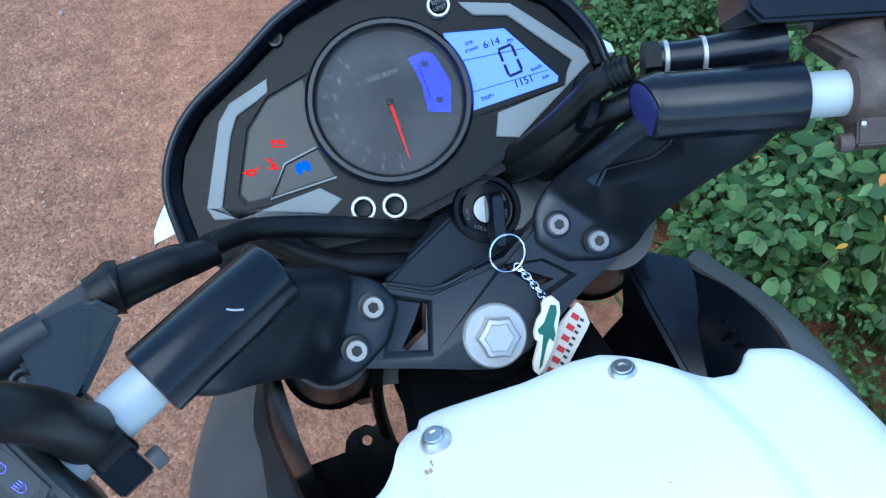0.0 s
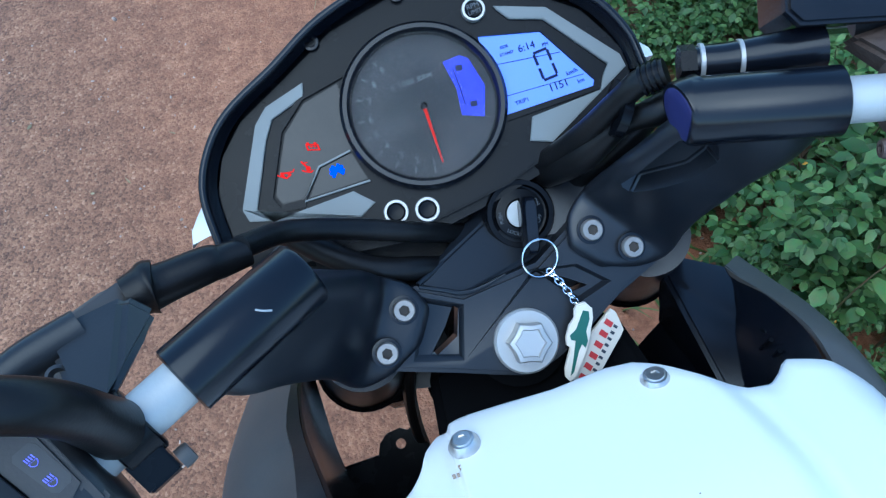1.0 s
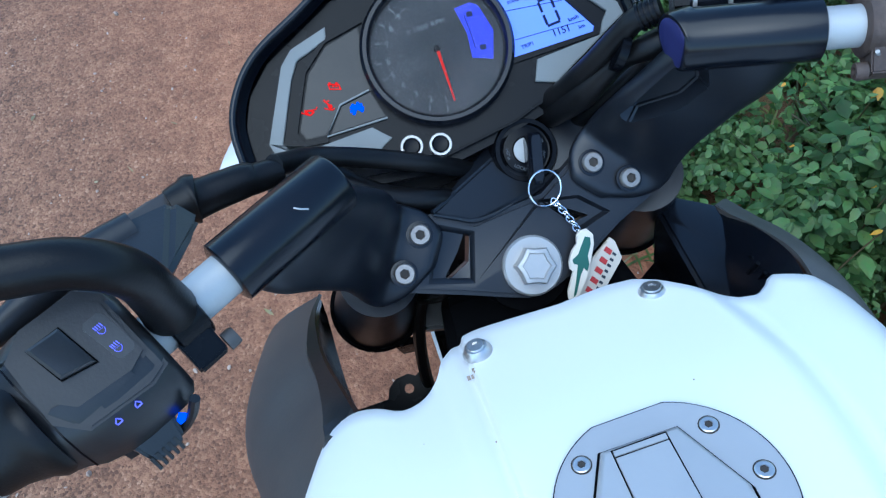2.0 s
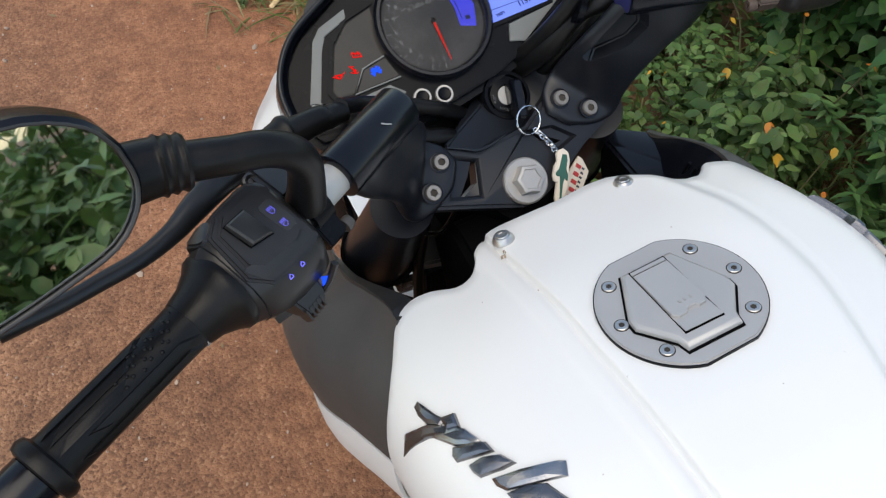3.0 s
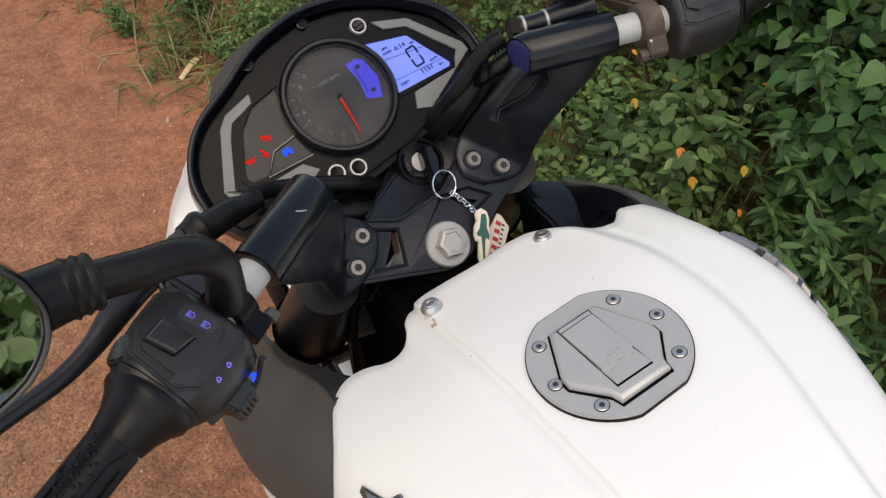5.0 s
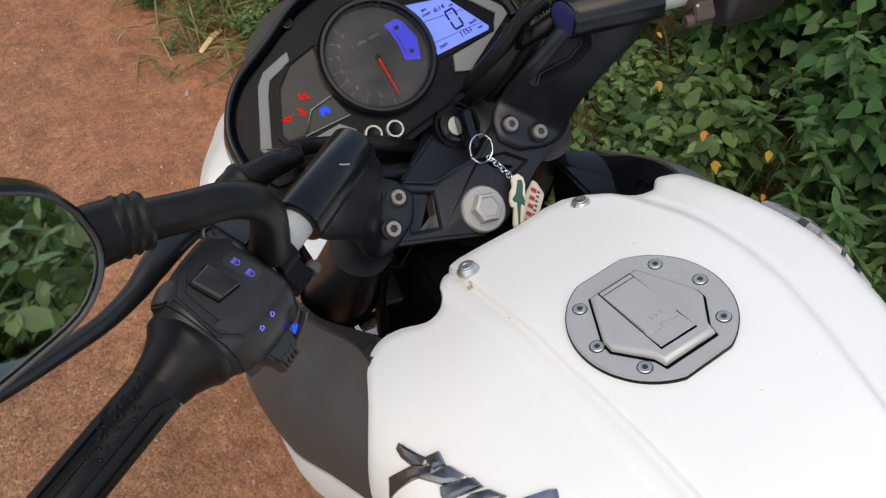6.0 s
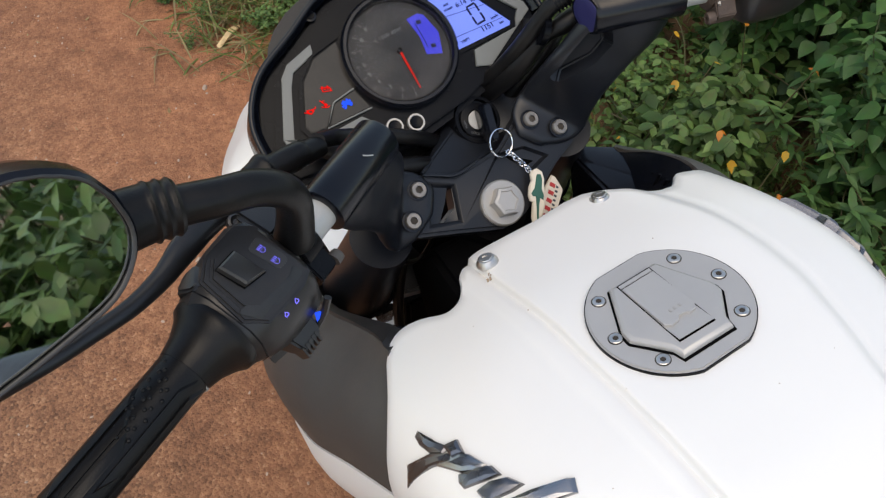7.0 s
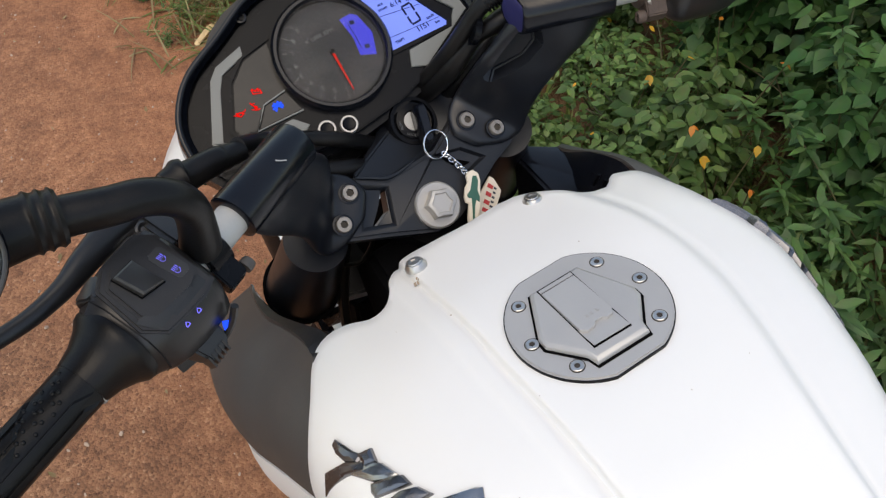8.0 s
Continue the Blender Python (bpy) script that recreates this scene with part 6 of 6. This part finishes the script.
part("cable_boot", tube([on_bar(-1, *p) for p in ((46, -44, 62), (44, -44, 54), (43, -44, 50), (41, -44, 46), (34, -44, 24), (31, -45, 18), (26, -46, 4))], [0.0105, 0.0120, 0.0135, 0.0105, 0.0095, 0.0085, 0.0075], 16, 4), RUBBER, bike, "black rubber cable boot", 40)
part("perch_screw", lathe([(0.0055, -0.002), (0.0055, 0.003), (0.0040, 0.004), (0.002, 0.002)], 16), SHROUD, bike, "", 40, bar_frame(-1, 0) @ pose(0.036, -0.016, 0.104, -90, 0, 0))

# ---- brake side: dusty switch, master cylinder, reservoir and hose ----
right = controls(1, RUST)
part("red_mark", bar_plate(1, [(4, 139), (12, 139), (12, 143), (4, 143)], 34.2, 34.9), RED, right, "", 0)
cyl = [(27, -24, 2), (27, -24, 12), (27, -24, 24), (28, -24, 38), (30, -24, 70)]
master = part("brake_master_cylinder", tube([on_bar(1, *p) for p in cyl], [0.0080, 0.0088, 0.0092, 0.0100, 0.0120], 18, 4), GLOSS, bike, "black brake master cylinder", 40)
for z, r in ((11, 0.0096), (30, 0.0102)):
    part("band", lathe([(r - 0.0012, -0.0014), (r, -0.0010), (r, 0.0010), (r - 0.0012, 0.0014)], 24), ALU, master, "", 40, bar_frame(1, 0) @ pose(0.0272, -0.024, z / 1000))
part("hexagon", loft([[bar_frame(1, 0) @ Vector((0.027 + 0.0098 * math.cos(a), -0.024 + 0.0098 * math.sin(a), z)) for a in [i * math.pi / 3 for i in range(6)]] for z in (0.000, 0.008)]), BLACK, master, "", 20)
hose = [(0.1060, 0.1125, 0.0710), (0.0950, 0.1130, 0.0630), (0.0860, 0.1090, 0.0510), (0.0700, 0.1000, 0.0240), (0.0560, 0.0940, -0.0150), (0.0500, 0.0960, -0.0600)]
part("brake_hose", tube([STEER @ Vector(p) for p in hose], [0.0074, 0.0070, 0.0066, 0.0066, 0.0066, 0.0066], 14, 6), RUBBER, bike, "black ribbed brake hose", 40)
for k in range(4):
    q0, q1 = STEER @ Vector(hose[0]).lerp(Vector(hose[1]), 0.15 + 0.22 * k), STEER @ Vector(hose[0]).lerp(Vector(hose[1]), 0.27 + 0.22 * k)
    part("hose_ferrule", tube([q0, q1], 0.0086, 14, 2), BLACK, master, "", 40)
part("cable", tube([STEER @ Vector(p) for p in ((0.1220, 0.0960, 0.0660), (0.1020, 0.0960, 0.0560), (0.0860, 0.0960, 0.0420), (0.0680, 0.0880, 0.0100), (0.0560, 0.0860, -0.0300))], [0.0085, 0.0085, 0.0060, 0.0095, 0.0095], 14, 6), RUBBER, bike, "black sheathed cable", 40)
part("cable_tie", tube([STEER @ Vector(p) for p in ((0.083, 0.103, 0.047), (0.087, 0.100, 0.047))], 0.0125, 14, 2), BLACK, bike, "", 40)
RES = bar_frame(1, 0) @ pose(0.064, -0.020, 0.084, 0, 0, 0) @ Matrix(((1, 0, 0, 0), (0, 0, 1, 0), (0, -1, 0, 0), (0, 0, 0, 1))) @ pose(0, 0, 0, 6, 0, 0)
reservoir = part("brake_reservoir", loft([[(x * k / 1000, y * k / 1000, z) for x, y in ((-18, -36), (18, -36), (24, -30), (24, 30), (18, 36), (-18, 36), (-24, 30), (-24, -30))] for k, z in ((0.86, -0.040), (0.94, -0.005), (0.94, 0.010))]), GLOSS, bike, "black brake fluid reservoir", 30, RES)
part("reservoir_lid", plate([(-20, -39), (20, -39), (27, -32), (27, 32), (20, 39), (-20, 39), (-27, 32), (-27, -32)], 0.010, 0.0165, (), 0.002), GLOSS, reservoir, "black reservoir lid with raised lettering", 30, RES)
part("label_field", plate([(-13, -28), (13, -28), (15, -26), (15, 26), (13, 28), (-13, 28), (-15, 26), (-15, -26)], 0.0160, 0.0172, (), 0.0004), LABEL, reservoir, "", 30, RES)
part("lettering", join(words("CLEAN FILLER CAP", 0.0052, RES @ pose(0.003, 0, 0.0173, 0, 0, -90)), words("BEFORE REMOVING", 0.0052, RES @ pose(-0.0065, 0, 0.0173, 0, 0, -90))), SILVER, reservoir, "", 0)
for y in (-33, 33):
    part("lid_screw", lathe([(0.0038, 0.016), (0.0038, 0.0182), (0.0028, 0.0188), (0.001, 0.0175)], 16), STEEL, reservoir, "", 40, RES @ pose(0, y / 1000, 0))
part("maker_mark", tube([RES @ Vector((-0.0238 + 0.002, 0.012 * math.cos(a), -0.012 + 0.006 * math.sin(a))) for a in np.linspace(0, 2 * math.pi, 21)], 0.0006, 6, 1), ALU, reservoir, "", 40)
part("brake_perch", hull([on_bar(1, x, y, z) for x, y, z in ((12, 10, 94), (12, -16, 94), (12, 10, 112), (12, -16, 112), (32, -14, 80), (32, -34, 80), (44, -18, 120), (44, -34, 120))], 0.003), RUST, bike, "dusty brake lever perch", 30)
part("brake_lever", tube([on_bar(1, *p) for p in lever_path], [0.012, 0.013, 0.010, 0.0075, 0.0068, 0.0065, 0.0062, 0.0075], 14, 5, 0.62), SHROUD, bike, "black painted brake lever", 40)
part("tie", tube([on_bar(1, *p) for p in ((-16, 10, 94), (-20, -2, 100), (-14, -14, 106), (0, -18, 110))], 0.0012, 8, 5), ALU, right, "", 40)

# ---- chrome emblems on the tank's flanks ----
EMBLEM = Matrix(((0.4994, 0.8049, -0.3204, -0.146), (-0.7872, 0.5761, 0.2203, -0.014), (0.3619, 0.1422, 0.9213, 1.060), (0, 0, 0, 1)))
STROKES = [[(-56.3, -0.8), (-55.6, 3.1), (-37.1, -1.7), (-28.8, -2.5), (-30.5, -7.7), (-39.8, -9.3), (-50.1, -5.5)], [(-55.8, -16.9), (-40.0, -8.9), (-25.4, -6.2), (-21.6, -10.5), (-35.7, -16.3), (-52.1, -26.9)],
           [(-33.0, -3.3), (-24.5, 2.8), (-16.5, -4.3), (-23.9, -8.8)], [(-36.5, -15.0), (-21.5, -5.0), (-13.1, -4.0), (0.5, -7.5), (-0.5, -11.2), (-14.2, -15.9)],
           [(-15.9, -17.5), (-3.4, -9.9), (3.8, -7.2), (11.9, -10.7), (4.2, -16.1), (-8.8, -24.0), (-13.6, -21.7)], [(-0.2, -23.8), (6.3, -16.2), (16.6, -11.0), (27.8, -12.2), (22.0, -18.4), (10.1, -27.4), (4.5, -26.3)],
           [(17.5, -25.7), (32.1, -14.4), (51.4, -1.8), (55.7, -0.4), (60.3, -8.1), (48.5, -16.1), (29.3, -28.8), (22.2, -28.4)], [(29.9, -30.0), (39.5, -21.5), (50.4, -16.2), (69.6, -19.9), (67.7, -25.3), (46.7, -36.3), (37.2, -32.8)]]


def stroke(pts, lift):
    """A letter stroke with sloping sides and a ridge."""
    c = np.mean(pts, axis=0)
    return loft([[((x - c[0]) * k + c[0], (y - c[1]) * k + c[1], z) for x, y in pts] for k, z in ((1.0, -6.0), (1.0, 1.2), (0.88, 2.6 + lift), (0.45, 3.6 + lift))])


def tank_top(side, x, y):
    """Height of the tank's sheet at a place on its upper side."""
    pts = [flank(side, k, y) for k in range(len(FLANK) - 9)]
    return float(np.interp(abs(x), [abs(p.x) for p in pts], [p.z for p in pts]))


def round_flank(y, drop, out):
    """The place out metres further round the right flank than where it lies drop metres below the spine."""
    pts = [flank(1, k, y) for k in range(len(FLANK))]
    run = [0.0]
    for a, b in zip(pts, pts[1:]):
        run.append(run[-1] + (b - a).length)
    s = float(np.interp(drop, [spine(y) - p.z for p in pts], run)) + out
    return Vector([float(np.interp(s, run, [p[i] for p in pts])) for i in range(3)])


for side in (-1, 1):
    badge = None
    for i, pts in enumerate(STROKES):
        bm = stroke(pts, 0.4 * (i % 3))
        bm.transform(Matrix.Diagonal((0.001, 0.001, 0.001, 1)))
        for v in bm.verts:
            foot = EMBLEM @ Vector((v.co.x, v.co.y, 0))
            if side < 0:
                v.co = Vector((foot.x, foot.y, tank_top(-1, foot.x, foot.y))) + Vector((-0.35, 0.20, 0.92)) * v.co.z
            else:
                y = 0.034 - (v.co.x + 0.056) * 1.16
                drop = float(np.interp(y, [-0.116, -0.083, -0.011, 0.03], [0.056, 0.046, 0.031, 0.026]))
                v.co = round_flank(y, drop, (0.003 - v.co.y) * 0.85) + Vector((0.75, 0.05, 0.65)) * v.co.z * 1.5
        if badge is None:
            badge = part("emblem", bm, BADGE, bike, "chrome and dark grey lettering-shaped emblem", 20)
        else:
            part("emblem_stroke", bm, BADGE if i % 3 or side > 0 else CHROME_DARK, badge, "", 20)
# a pale scratch on the left bar cover
part("scratch", tube([on_bar(-1, x, y, z) for x, y, z in ((-3, 16.7, 23), (-0.5, 16.9, 26), (2, 16.7, 28))], 0.0005, 6, 3), ALU, bike, "", 40)

# specks of dirt on the tank
for i, (x, y) in enumerate(((0.0515, -0.0845), (0.0086, -0.0828), (0.0389, 0.0529), (-0.0994, 0.0745), (-0.1064, -0.0755), (-0.0638, 0.060), (-0.061, -0.033))):
    side = 1 if x > 0 else -1
    r = 0.0003 + 0.0001 * (i % 3)
    part("dirt_speck", lathe([(r, -0.0006), (r * 0.9, 0.0002), (r * 0.4, 0.0004)], 7), GRIME, tank, "", 30, pose(x, y, tank_top(side, x, y), 0, 0, 40 * i))
